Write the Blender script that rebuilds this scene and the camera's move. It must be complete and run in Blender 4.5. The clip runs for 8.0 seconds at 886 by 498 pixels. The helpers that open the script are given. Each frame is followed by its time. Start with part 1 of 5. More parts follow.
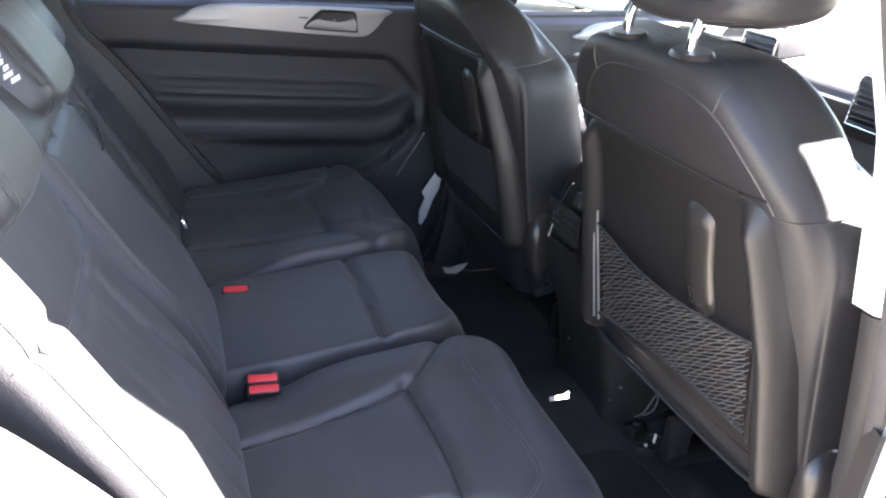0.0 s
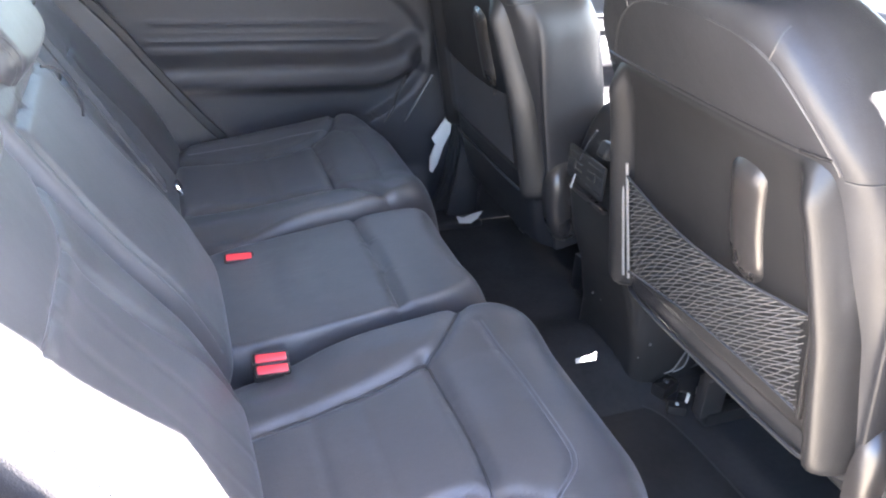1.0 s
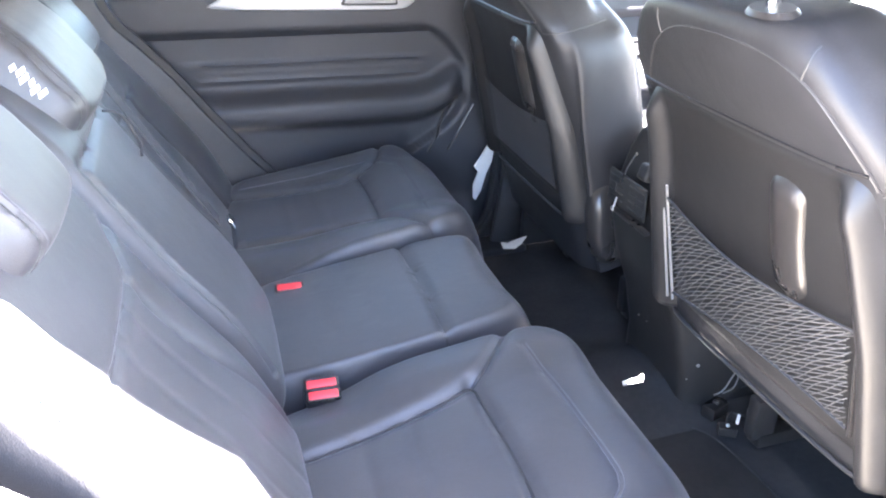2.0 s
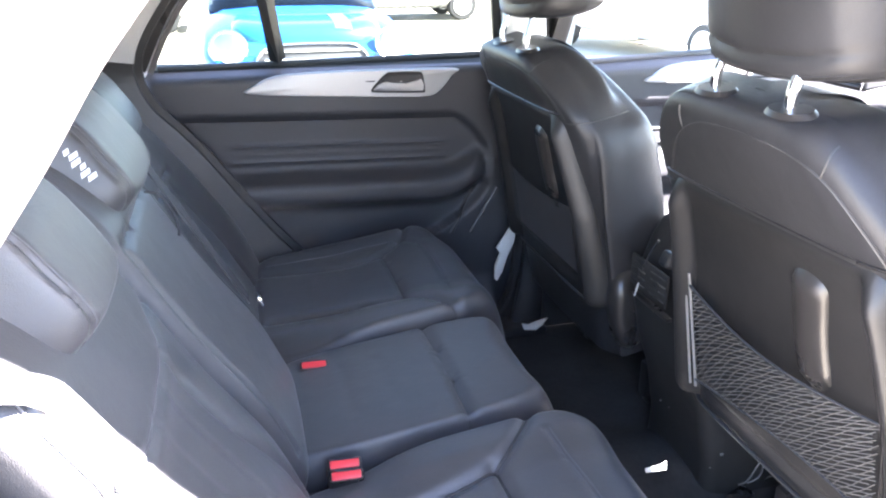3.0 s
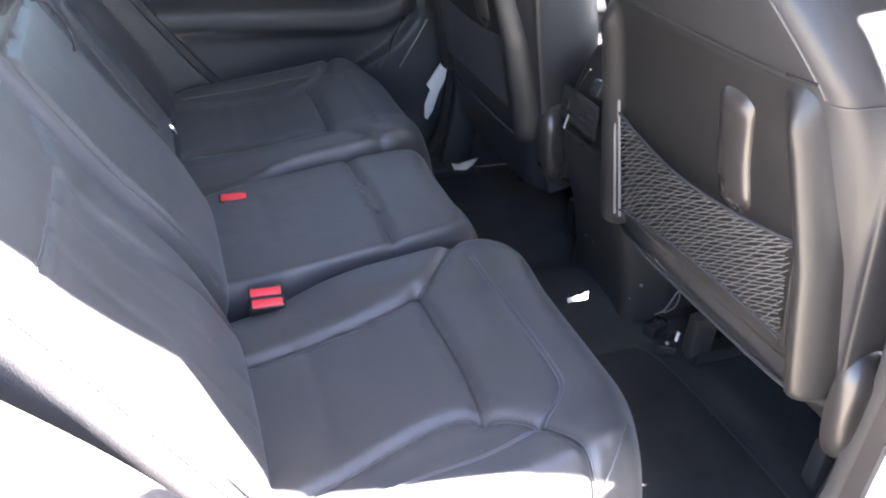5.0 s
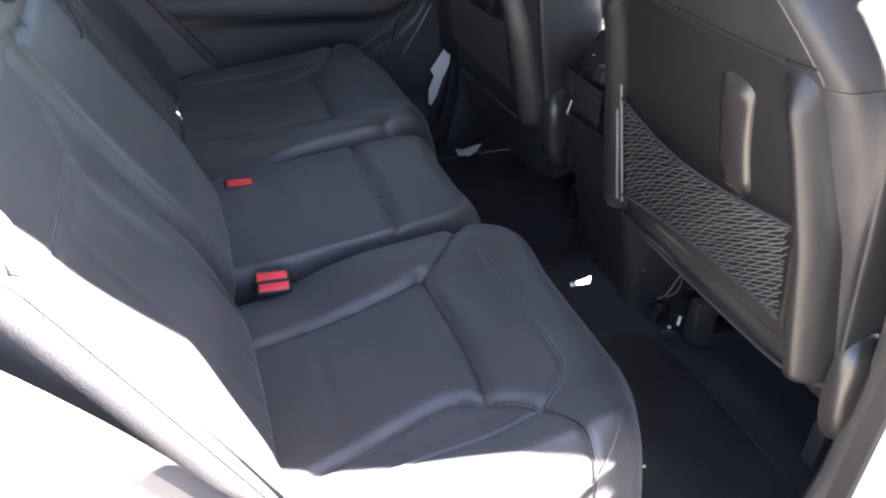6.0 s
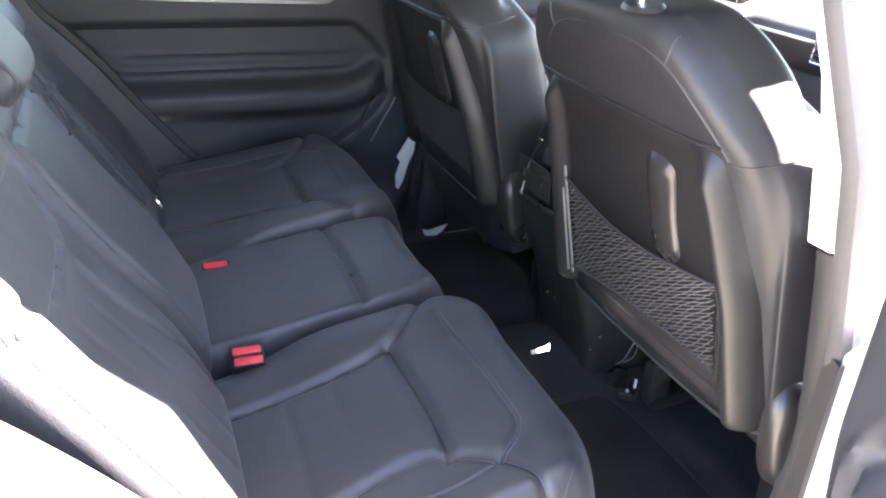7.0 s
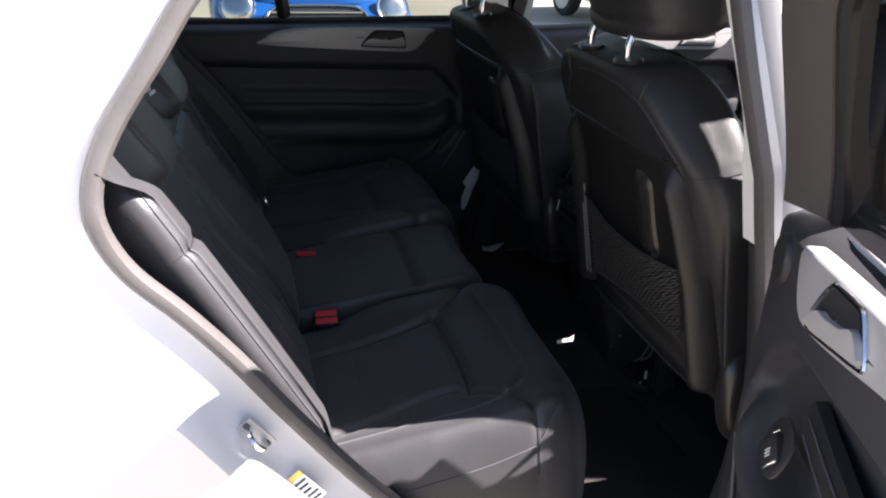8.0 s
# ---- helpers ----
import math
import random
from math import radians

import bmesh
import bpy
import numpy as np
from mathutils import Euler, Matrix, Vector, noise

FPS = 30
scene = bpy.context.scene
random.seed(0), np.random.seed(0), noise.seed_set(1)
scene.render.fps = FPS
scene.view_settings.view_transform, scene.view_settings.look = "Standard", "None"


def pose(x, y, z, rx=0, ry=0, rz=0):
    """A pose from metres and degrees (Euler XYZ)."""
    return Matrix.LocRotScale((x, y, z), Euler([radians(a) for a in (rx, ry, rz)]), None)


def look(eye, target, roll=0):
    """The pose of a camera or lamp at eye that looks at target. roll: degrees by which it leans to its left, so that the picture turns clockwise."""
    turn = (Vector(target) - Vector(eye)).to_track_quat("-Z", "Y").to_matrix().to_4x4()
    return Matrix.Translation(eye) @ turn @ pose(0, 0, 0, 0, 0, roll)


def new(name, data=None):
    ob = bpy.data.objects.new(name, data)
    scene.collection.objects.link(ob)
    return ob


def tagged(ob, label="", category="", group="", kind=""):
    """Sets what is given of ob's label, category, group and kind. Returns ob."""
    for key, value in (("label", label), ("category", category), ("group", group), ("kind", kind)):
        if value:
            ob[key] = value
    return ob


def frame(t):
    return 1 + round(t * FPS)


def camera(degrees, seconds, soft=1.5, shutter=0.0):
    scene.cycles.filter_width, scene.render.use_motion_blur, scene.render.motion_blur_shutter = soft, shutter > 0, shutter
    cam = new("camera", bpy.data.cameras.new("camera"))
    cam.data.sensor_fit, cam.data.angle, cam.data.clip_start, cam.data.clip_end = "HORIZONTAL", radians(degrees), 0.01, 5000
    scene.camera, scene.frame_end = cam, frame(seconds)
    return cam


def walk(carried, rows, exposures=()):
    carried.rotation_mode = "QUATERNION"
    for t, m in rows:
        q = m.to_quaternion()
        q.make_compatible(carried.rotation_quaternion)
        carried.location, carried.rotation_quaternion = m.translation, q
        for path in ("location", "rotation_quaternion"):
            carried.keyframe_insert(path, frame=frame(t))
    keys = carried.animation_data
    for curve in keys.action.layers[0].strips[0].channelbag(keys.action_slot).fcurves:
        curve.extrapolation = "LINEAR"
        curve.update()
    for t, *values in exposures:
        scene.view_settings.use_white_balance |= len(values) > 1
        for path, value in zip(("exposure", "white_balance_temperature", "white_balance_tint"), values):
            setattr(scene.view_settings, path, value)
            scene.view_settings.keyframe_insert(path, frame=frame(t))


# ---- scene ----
cam = camera(59.5, 8.0, soft=2.1)
PATH = [
    (0, (-0.115, -0.51, 1.506), (0.547, 1.192, 0.691), 5.0),
    (0.2, (-0.104, -0.452, 1.497), (0.596, 1.219, 0.649), 5.7),
    (0.5, (-0.091, -0.412, 1.496), (0.632, 1.204, 0.565), 5.7),
    (0.7, (-0.097, -0.398, 1.498), (0.602, 1.213, 0.541), 5.9),
    (1, (-0.087, -0.403, 1.505), (0.533, 1.231, 0.533), 2.9),
    (1.2, (-0.085, -0.401, 1.499), (0.499, 1.253, 0.538), 1.6),
    (2.3, (-0.097, -0.436, 1.525), (0.405, 1.29, 0.648), -0.3),
    (2.5, (-0.103, -0.437, 1.53), (0.393, 1.309, 0.692), -0.1),
    (3, (-0.109, -0.442, 1.536), (0.387, 1.352, 0.802), 0.2),
    (3.5, (-0.104, -0.447, 1.524), (0.405, 1.321, 0.74), -0.2),
    (4, (-0.095, -0.439, 1.506), (0.468, 1.257, 0.607), 0.6),
    (4.5, (-0.087, -0.441, 1.49), (0.512, 1.196, 0.509), 1.8),
    (5, (-0.086, -0.433, 1.48), (0.523, 1.149, 0.42), 3.0),
    (5.2, (-0.088, -0.425, 1.482), (0.517, 1.136, 0.388), 3.4),
    (6.5, (-0.092, -0.47, 1.492), (0.504, 1.108, 0.417), 2.1),
    (6.8, (-0.098, -0.495, 1.505), (0.565, 1.13, 0.546), 2.1),
    (7, (-0.1, -0.535, 1.519), (0.581, 1.114, 0.615), 1.9),
    (7.2, (-0.133, -0.599, 1.542), (0.486, 1.102, 0.692), 0.6),
    (7.5, (-0.159, -0.748, 1.55), (0.357, 1.007, 0.74), -1.8),
    (7.7, (-0.163, -0.808, 1.574), (0.33, 0.936, 0.729), -0.9),
    (8, (-0.139, -0.889, 1.583), (0.348, 0.875, 0.776), 2.1),
]
walk(cam, [(t, look(eye, target, roll)) for t, eye, target, roll in PATH],
     exposures=[(t, stops, 6150 if 2 < t < 3.2 else 6400, 20) for t, stops in (
         (0, 5.2), (0.2, 5.75), (0.5, 6.2), (1, 6.4), (1.2, 6.55), (2.5, 6.72), (3, 5.95), (3.5, 5.2), (4, 5.6), (4.5, 6.06), (5, 5.9),
         (6.5, 5.05), (7, 5.55), (7.2, 5.6), (7.5, 4.6), (8, 2.6))])

# ---------------------------------------------------------------- light
SUN_WAY = Vector((1.05, -0.30, 1.0)).normalized()
world = bpy.data.worlds.new("sky")
scene.world = world
world.use_nodes = True
wn = world.node_tree.nodes
sky = wn.new("ShaderNodeTexSky")
sky.sky_type = "NISHITA"
sky.sun_disc = False
sky.sun_elevation = math.asin(SUN_WAY.z)
sky.sun_rotation = math.atan2(SUN_WAY.x, SUN_WAY.y)
wn["Background"].inputs[1].default_value = 0.05
world.node_tree.links.new(sky.outputs[0], wn["Background"].inputs[0])
sun = new("sun", bpy.data.lights.new("sun", "SUN"))
sun.data.energy, sun.data.angle, sun.data.color = 5.0, radians(0.53), (1.0, 0.95, 0.88)
sun.matrix_world = look(SUN_WAY * 20, (0, 0, 0))


# ---------------------------------------------------------------- materials
def material(name, colour, rough=0.5, metal=0.0, grain=0.0, grain_size=900.0, blotch=0.12, blotch_size=9.0,
             coat=0.0, spec=0.5, rough_var=0.1, sheen=0.0):
    m = bpy.data.materials.new(name)
    m.use_nodes = True
    nt = m.node_tree
    b = nt.nodes["Principled BSDF"]
    b.inputs["Metallic"].default_value = metal
    b.inputs["Coat Weight"].default_value = coat
    b.inputs["Coat Roughness"].default_value = 0.05
    b.inputs["Sheen Weight"].default_value = sheen
    b.inputs["Sheen Roughness"].default_value = 0.45
    b.inputs["Specular IOR Level"].default_value = spec
    co = nt.nodes.new("ShaderNodeTexCoord")
    big = nt.nodes.new("ShaderNodeTexNoise")
    big.inputs["Scale"].default_value, big.inputs["Detail"].default_value = blotch_size, 6
    fine = nt.nodes.new("ShaderNodeTexNoise")
    fine.inputs["Scale"].default_value, fine.inputs["Detail"].default_value = grain_size * 0.25, 3
    for n in (big, fine):
        nt.links.new(co.outputs["Object"], n.inputs["Vector"])
    add = nt.nodes.new("ShaderNodeMath")
    add.operation = "MULTIPLY_ADD"
    add.inputs[1].default_value = 0.35
    nt.links.new(fine.outputs[0], add.inputs[0])
    nt.links.new(big.outputs[0], add.inputs[2])
    ramp = nt.nodes.new("ShaderNodeMapRange")
    ramp.inputs[1].default_value, ramp.inputs[2].default_value = 0.35, 1.0
    ramp.inputs[3].default_value, ramp.inputs[4].default_value = 1 - blotch, 1 + blotch
    nt.links.new(add.outputs[0], ramp.inputs[0])
    mul = nt.nodes.new("ShaderNodeVectorMath")
    mul.operation = "SCALE"
    mul.inputs[0].default_value = colour
    nt.links.new(ramp.outputs[0], mul.inputs["Scale"])
    nt.links.new(mul.outputs[0], b.inputs["Base Color"])
    rr = nt.nodes.new("ShaderNodeMapRange")
    rr.inputs[1].default_value, rr.inputs[2].default_value = 0.3, 0.75
    rr.inputs[3].default_value, rr.inputs[4].default_value = rough - rough_var * 0.5, rough + rough_var * 0.5
    nt.links.new(big.outputs[0], rr.inputs[0])
    nt.links.new(rr.outputs[0], b.inputs["Roughness"])
    if grain:
        v = nt.nodes.new("ShaderNodeTexVoronoi")
        v.inputs["Scale"].default_value = grain_size
        nt.links.new(co.outputs["Object"], v.inputs["Vector"])
        bump = nt.nodes.new("ShaderNodeBump")
        bump.inputs["Strength"].default_value = grain
        bump.inputs["Distance"].default_value = 0.0006
        nt.links.new(v.outputs["Distance"], bump.inputs["Height"])
        wr = nt.nodes.new("ShaderNodeBump")
        wr.inputs["Strength"].default_value = grain * 0.9
        wr.inputs["Distance"].default_value = 0.004
        mid = nt.nodes.new("ShaderNodeTexNoise")
        mid.inputs["Scale"].default_value, mid.inputs["Detail"].default_value = 22, 4
        nt.links.new(co.outputs["Object"], mid.inputs["Vector"])
        nt.links.new(mid.outputs[0], wr.inputs["Height"])
        nt.links.new(bump.outputs[0], wr.inputs["Normal"])
        nt.links.new(wr.outputs[0], b.inputs["Normal"])
    return m


LEATHER = material("black_leather", (0.0225, 0.0223, 0.0236), 0.43, grain=0.25, grain_size=900, blotch=0.2, spec=0.36)
LEATHER_SEAT = material("black_seat_leather", (0.0385, 0.038, 0.0405), 0.44, grain=0.28, grain_size=800, blotch=0.2, sheen=0.1)
STITCH = material("grey_thread", (0.078, 0.078, 0.085), 0.8)
STITCH_DARK = material("dark_thread", (0.028, 0.027, 0.028), 0.85)
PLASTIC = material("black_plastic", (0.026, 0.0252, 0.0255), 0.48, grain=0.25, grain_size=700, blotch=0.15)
PLASTIC_SMOOTH = material("smooth_black_plastic", (0.024, 0.022, 0.021), 0.30, blotch=0.15)
DOOR_SOFT = material("soft_black_door_skin", (0.035, 0.035, 0.039), 0.55, grain=0.3, grain_size=600)
CARPET = material("black_carpet", (0.039, 0.038, 0.038), 0.95, grain=0.3, grain_size=350, blotch=0.35, spec=0.1)
MAT = material("brown_black_mat", (0.034, 0.0325, 0.031), 0.95, grain=0.4, grain_size=300, blotch=0.35, spec=0.1)
PILLAR_BLACK = material("gloss_black_pillar_cover", (0.018, 0.018, 0.018), 0.3, blotch=0.1)
SURROUND = material("dark_brown_grey_plastic", (0.052, 0.046, 0.043), 0.6, grain=0.3, grain_size=700, blotch=0.12)
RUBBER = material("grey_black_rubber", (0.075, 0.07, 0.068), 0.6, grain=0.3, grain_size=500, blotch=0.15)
SILVER = material("brushed_silver_trim", (0.44, 0.436, 0.43), 0.42, metal=0.2, blotch=0.05)
CHROME = material("chrome", (0.82, 0.82, 0.83), 0.12, metal=1.0, blotch=0.03, rough_var=0.05)
RED = material("red_plastic", (0.62, 0.035, 0.045), 0.4, blotch=0.06)
WEBBING = material("black_webbing", (0.03, 0.03, 0.033), 0.75, grain=0.6, grain_size=1200)
PANEL = material("hard_black_panel", (0.016, 0.0155, 0.0155), 0.42, grain=0.15, grain_size=800, blotch=0.2, spec=0.4)
CONSOLE_BLACK = material("dull_black_console", (0.024, 0.0237, 0.0234), 0.55, grain=0.2, grain_size=800, blotch=0.2, spec=0.3)
TRIM_PIPING = material("grey_piping", (0.17, 0.165, 0.16), 0.5, blotch=0.1)
NET = material("grey_elastic_cord", (0.10, 0.098, 0.094), 0.75, blotch=0.2)
PAINT = material("white_car_paint", (0.75, 0.755, 0.765), 0.30, metal=0.10, coat=0.6, blotch=0.02, rough_var=0.04)
GREY_TRIM = material("light_grey_pillar_cloth", (0.40, 0.39, 0.38), 0.85, grain=0.5, grain_size=900, blotch=0.06)
# light grey pillar cloth with direct sunlight put into its colour
SUNLIT_TRIM = material("sunlit_pillar_cloth", (0.76, 0.75, 0.72), 0.85, grain=0.4, grain_size=900, blotch=0.05)
HEADLINER = material("grey_headliner_cloth", (0.38, 0.37, 0.36), 0.95, grain=0.5, grain_size=900, blotch=0.06)
PALE = material("pale_plastic", (0.72, 0.71, 0.66), 0.5, blotch=0.08)
YELLOW = material("yellow_label", (0.62, 0.42, 0.08), 0.5)
WHITE_INK = material("white_print", (0.75, 0.75, 0.75), 0.6)
DARK_INK = material("dark_print", (0.03, 0.03, 0.04), 0.6)
BLUE_PAINT = material("blue_car_paint", (0.010, 0.095, 0.36), 0.25, coat=0.8, blotch=0.03, rough_var=0.04)
SILVER_PAINT = material("silver_car_paint", (0.45, 0.46, 0.47), 0.28, metal=0.5, coat=0.6, blotch=0.03)
TYRE = material("tyre_rubber", (0.02, 0.02, 0.02), 0.85, blotch=0.2)
CONCRETE = material("pale_concrete", (0.24, 0.217, 0.170), 0.9, grain=0.6, grain_size=60, blotch=0.18, blotch_size=0.6)


def glass(name, tint, shine=0.9):
    m = bpy.data.materials.new(name)
    m.use_nodes = True
    nt = m.node_tree
    nt.nodes.remove(nt.nodes["Principled BSDF"])
    tr = nt.nodes.new("ShaderNodeBsdfTransparent")
    tr.inputs[0].default_value = (*tint, 1)
    gl = nt.nodes.new("ShaderNodeBsdfGlossy")
    gl.inputs["Roughness"].default_value = 0.02
    gl.inputs["Color"].default_value = (shine, shine, shine, 1)
    fr = nt.nodes.new("ShaderNodeFresnel")
    fr.inputs[0].default_value = 1.45
    mix = nt.nodes.new("ShaderNodeMixShader")
    nt.links.new(fr.outputs[0], mix.inputs[0])
    nt.links.new(tr.outputs[0], mix.inputs[1])
    nt.links.new(gl.outputs[0], mix.inputs[2])
    nt.links.new(mix.outputs[0], nt.nodes["Material Output"].inputs[0])
    return m


GLASS = glass("green_tinted_glass", (0.80, 0.86, 0.80))
GLASS_DARK = glass("dark_privacy_glass", (0.10, 0.11, 0.10))
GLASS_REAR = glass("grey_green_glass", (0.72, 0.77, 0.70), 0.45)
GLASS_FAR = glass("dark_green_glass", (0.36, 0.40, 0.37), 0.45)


# ---------------------------------------------------------------- mesh helpers
def part(name, bm, mat, parent=None, label="", smooth=True):
    bmesh.ops.recalc_face_normals(bm, faces=bm.faces)
    me = bpy.data.meshes.new(name)
    bm.to_mesh(me)
    bm.free()
    if smooth:
        me.polygons.foreach_set("use_smooth", [True] * len(me.polygons))
        me.set_sharp_from_angle(angle=radians(42))
    me.materials.append(mat)
    ob = new(name, me)
    if parent is not None:
        ob.parent = parent
        ob.matrix_parent_inverse = parent.matrix_world.inverted()
    if label:
        tagged(ob, label)
    return ob


def thing(name, at, label, category, group="", kind=""):
    ob = new(name)
    ob.empty_display_size = 0.1
    ob.matrix_world = Matrix.Translation(at)
    bpy.context.view_layer.update()
    return tagged(ob, label, category, group, kind)


def spread(n):
    s = np.linspace(-1, 1, n)
    return s * (1.5 - 0.5 * s * s)


def grid(bm, pts, close=False):
    """Faces over a rows x columns array of points."""
    rows = [[bm.verts.new(p) for p in row] for row in pts]
    for a, b in zip(rows, rows[1:]):
        for i in range(len(a) - 1):
            bm.faces.new((a[i], a[i + 1], b[i + 1], b[i]))
        if close:
            bm.faces.new((a[-1], a[0], b[0], b[-1]))
    return rows


class Pillow:
    """A padded form on a rounded plan: half sizes hx, hy, a plan exponent, an edge radius and a height function."""

    def __init__(self, hx, hy, top, bottom=0.0, edge=0.04, power=7.0, nx=60, ny=60, seams=(), warp=None):
        self.hx, self.hy, self.top, self.bottom, self.edge, self.power = hx, hy, top, bottom, edge, power
        self.nx, self.ny, self.seams, self.warp = nx, ny, seams, warp

    def height(self, x, y):
        a, b = abs(x / self.hx), abs(y / self.hy)
        n = self.power
        m = (a ** n + b ** n) ** (1 / n)
        d = max(0.0, 1 - m) * min(self.hx, self.hy)
        e = self.edge
        if isinstance(e, tuple):
            ex, ey = (e[1] if x > 0 else e[0]), (e[3] if y > 0 else e[2])
            wa, wb = a ** 4 + 1e-9, b ** 4 + 1e-9
            e = (ex * wa + ey * wb) / (wa + wb)
        k = 1 - min(d / e, 1.0)
        h = self.bottom + (self.top(x, y) - self.bottom) * math.sqrt(max(0.0, 1 - k * k))
        for line, depth, width in self.seams:
            h -= depth * math.exp(-(line_gap(line, x, y) / width) ** 2) * (1 - k * k)
        return h

    def place(self, x, y, lift=0.0):
        z = self.height(x, y) + lift
        return self.warp(x, y, z) if self.warp else (x, y, z)

    def build(self, m, back=True):
        bm = bmesh.new()
        pts = []
        n = self.power
        for v in spread(self.ny):
            row = []
            for u in spread(self.nx):
                mx = max(abs(u), abs(v))
                k = mx / (abs(u) ** n + abs(v) ** n) ** (1 / n) if mx > 1e-9 else 1.0
                row.append(m @ Vector(self.place(u * k * self.hx, v * k * self.hy)))
            pts.append(row)
        rows = grid(bm, pts)
        if back:
            ring = rows[0] + [r[-1] for r in rows[1:]] + rows[-1][-2::-1] + [r[0] for r in rows[-2:0:-1]]
            bm.faces.new(ring)
        return bm

    def line(self, m, path, radius=0.0009, lift=0.0004, step=0.008):
        return tube([m @ Vector(self.place(x, y, lift)) for x, y in resample(path, step)], radius, 5)


def line_gap(line, x, y):
    best = 9.0
    for (x0, y0), (x1, y1) in zip(line, line[1:]):
        dx, dy = x1 - x0, y1 - y0
        t = ((x - x0) * dx + (y - y0) * dy) / (dx * dx + dy * dy)
        t = min(1.0, max(0.0, t))
        best = min(best, math.hypot(x - x0 - t * dx, y - y0 - t * dy))
    return best


def curve_through(pts, per=8, closed=False):
    """A Catmull-Rom curve through points."""
    p = [Vector(q) for q in pts]
    n = len(p)
    out = []
    for i in range(n if closed else n - 1):
        a = p[(i - 1) % n] if closed or i > 0 else p[0]
        b, c = p[i], p[(i + 1) % n]
        d = p[(i + 2) % n] if closed or i + 2 < n else p[-1]
        for j in range(per):
            t = j / per
            out.append(0.5 * (2 * b + (c - a) * t + (2 * a - 5 * b + 4 * c - d) * t * t + (3 * b - a - 3 * c + d) * t ** 3))
    if not closed:
        out.append(p[-1])
    return out


def resample(path, step):
    out = []
    for a, b in zip(path, path[1:]):
        n = max(1, int(math.dist(a, b) / step))
        out += [tuple(a[k] + (b[k] - a[k]) * i / n for k in range(len(a))) for i in range(n)]
    return out + [tuple(path[-1])]


def sweep(bm, path, profile, closed=False, up=None, cap=True):
    """Sweeps a closed profile [(a, b)...] along a path: a to the side, b along up."""
    n = len(path)
    rings = []
    normal = None
    for i, p in enumerate(path):
        p = Vector(p)
        q = Vector(path[(i + 1) % n] if closed or i + 1 < n else path[i])
        o = Vector(path[i - 1] if closed or i > 0 else path[i])
        t = (q - o).normalized()
        if up is not None:
            side = t.cross(Vector(up)).normalized()
        else:
            if normal is None:
                normal = t.orthogonal().normalized()
            normal = (normal - t * normal.dot(t)).normalized()
            side = normal
        b = side.cross(t).normalized()
        rings.append([p + side * u + b * v for u, v in profile])
    if closed:
        rings.append(rings[0])
        vs = [[bm.verts.new(p) for p in r] for r in rings[:-1]]
        vs.append(vs[0])
    else:
        vs = [[bm.verts.new(p) for p in r] for r in rings]
    k = len(profile)
    for a, b in zip(vs, vs[1:]):
        for i in range(k):
            bm.faces.new((a[i], a[(i + 1) % k], b[(i + 1) % k], b[i]))
    if cap and not closed:
        bm.faces.new(vs[0])
        bm.faces.new(vs[-1])
    return bm


def circle(r, n=8, flat=1.0):
    return [(r * math.cos(2 * math.pi * i / n), r * flat * math.sin(2 * math.pi * i / n)) for i in range(n)]


def tube(path, r, n=8, closed=False, bm=None):
    return sweep(bm or bmesh.new(), path, circle(r, n), closed)


def box(sx, sy, sz, m=Matrix(), bevel=0.005, segs=2, bm=None):
    b = bmesh.new()
    bmesh.ops.create_cube(b, size=1, matrix=Matrix.Diagonal((sx, sy, sz, 1)))
    if bevel:
        bmesh.ops.bevel(b, geom=b.edges[:], offset=min(bevel, 0.45 * min(sx, sy, sz)), segments=segs, profile=0.6, affect="EDGES")
    bmesh.ops.transform(b, matrix=m, verts=b.verts)
    if bm is None:
        return b
    join(bm, b)
    return bm


def join(bm, other):
    me = bpy.data.meshes.new("tmp")
    other.to_mesh(me)
    other.free()
    bm.from_mesh(me)
    bpy.data.meshes.remove(me)
    return bm


def plate(outline, depth, m=Matrix(), bevel=0.002):
    """A flat outline in the local xy plane, given a depth along z, with softened edges."""
    b = bmesh.new()
    f = b.faces.new([b.verts.new((x, y, 0)) for x, y in outline])
    e = bmesh.ops.extrude_face_region(b, geom=[f])
    bmesh.ops.translate(b, verts=[v for v in e["geom"] if isinstance(v, bmesh.types.BMVert)], vec=(0, 0, depth))
    if bevel:
        top = [x for x in b.edges if all(abs(v.co.z - depth) < 1e-6 for v in x.verts)]
        bmesh.ops.bevel(b, geom=top, offset=bevel, segments=2, profile=0.6, affect="EDGES")
    bmesh.ops.transform(b, matrix=m, verts=b.verts)
    return b


def frame_of(origin, xa, ya):
    """A matrix whose local x and y axes point along xa and ya."""
    x = Vector(xa).normalized()
    z = x.cross(Vector(ya)).normalized()
    y = z.cross(x)
    m = Matrix((x, y, z)).transposed().to_4x4()
    m.translation = origin
    return m


def step(a, b, x):
    t = min(1.0, max(0.0, (x - a) / (b - a)))
    return t * t * (3 - 2 * t)

# ---------------------------------------------------------------- the car's shell
CENTRE = 0.73           # the car's middle line, across
OPENING = [(-0.18, 1.486), (-0.225, 1.42), (-0.274, 1.35), (-0.30, 1.293), (-0.302, 1.24), (-0.276, 1.181), (-0.222, 1.12),
           (-0.166, 1.05), (-0.10, 0.955), (-0.018, 0.845), (0.05, 0.765), (0.13, 0.66), (0.21, 0.58), (0.30, 0.535), (0.42, 0.52),
           (0.52, 0.52), (0.60, 0.56), (0.635, 0.70), (0.64, 0.90), (0.605, 1.08), (0.571, 1.22), (0.536, 1.40), (0.512, 1.54),
           (0.465, 1.64), (0.38, 1.685), (0.25, 1.695), (0.10, 1.68), (-0.02, 1.635), (-0.11, 1.565)]


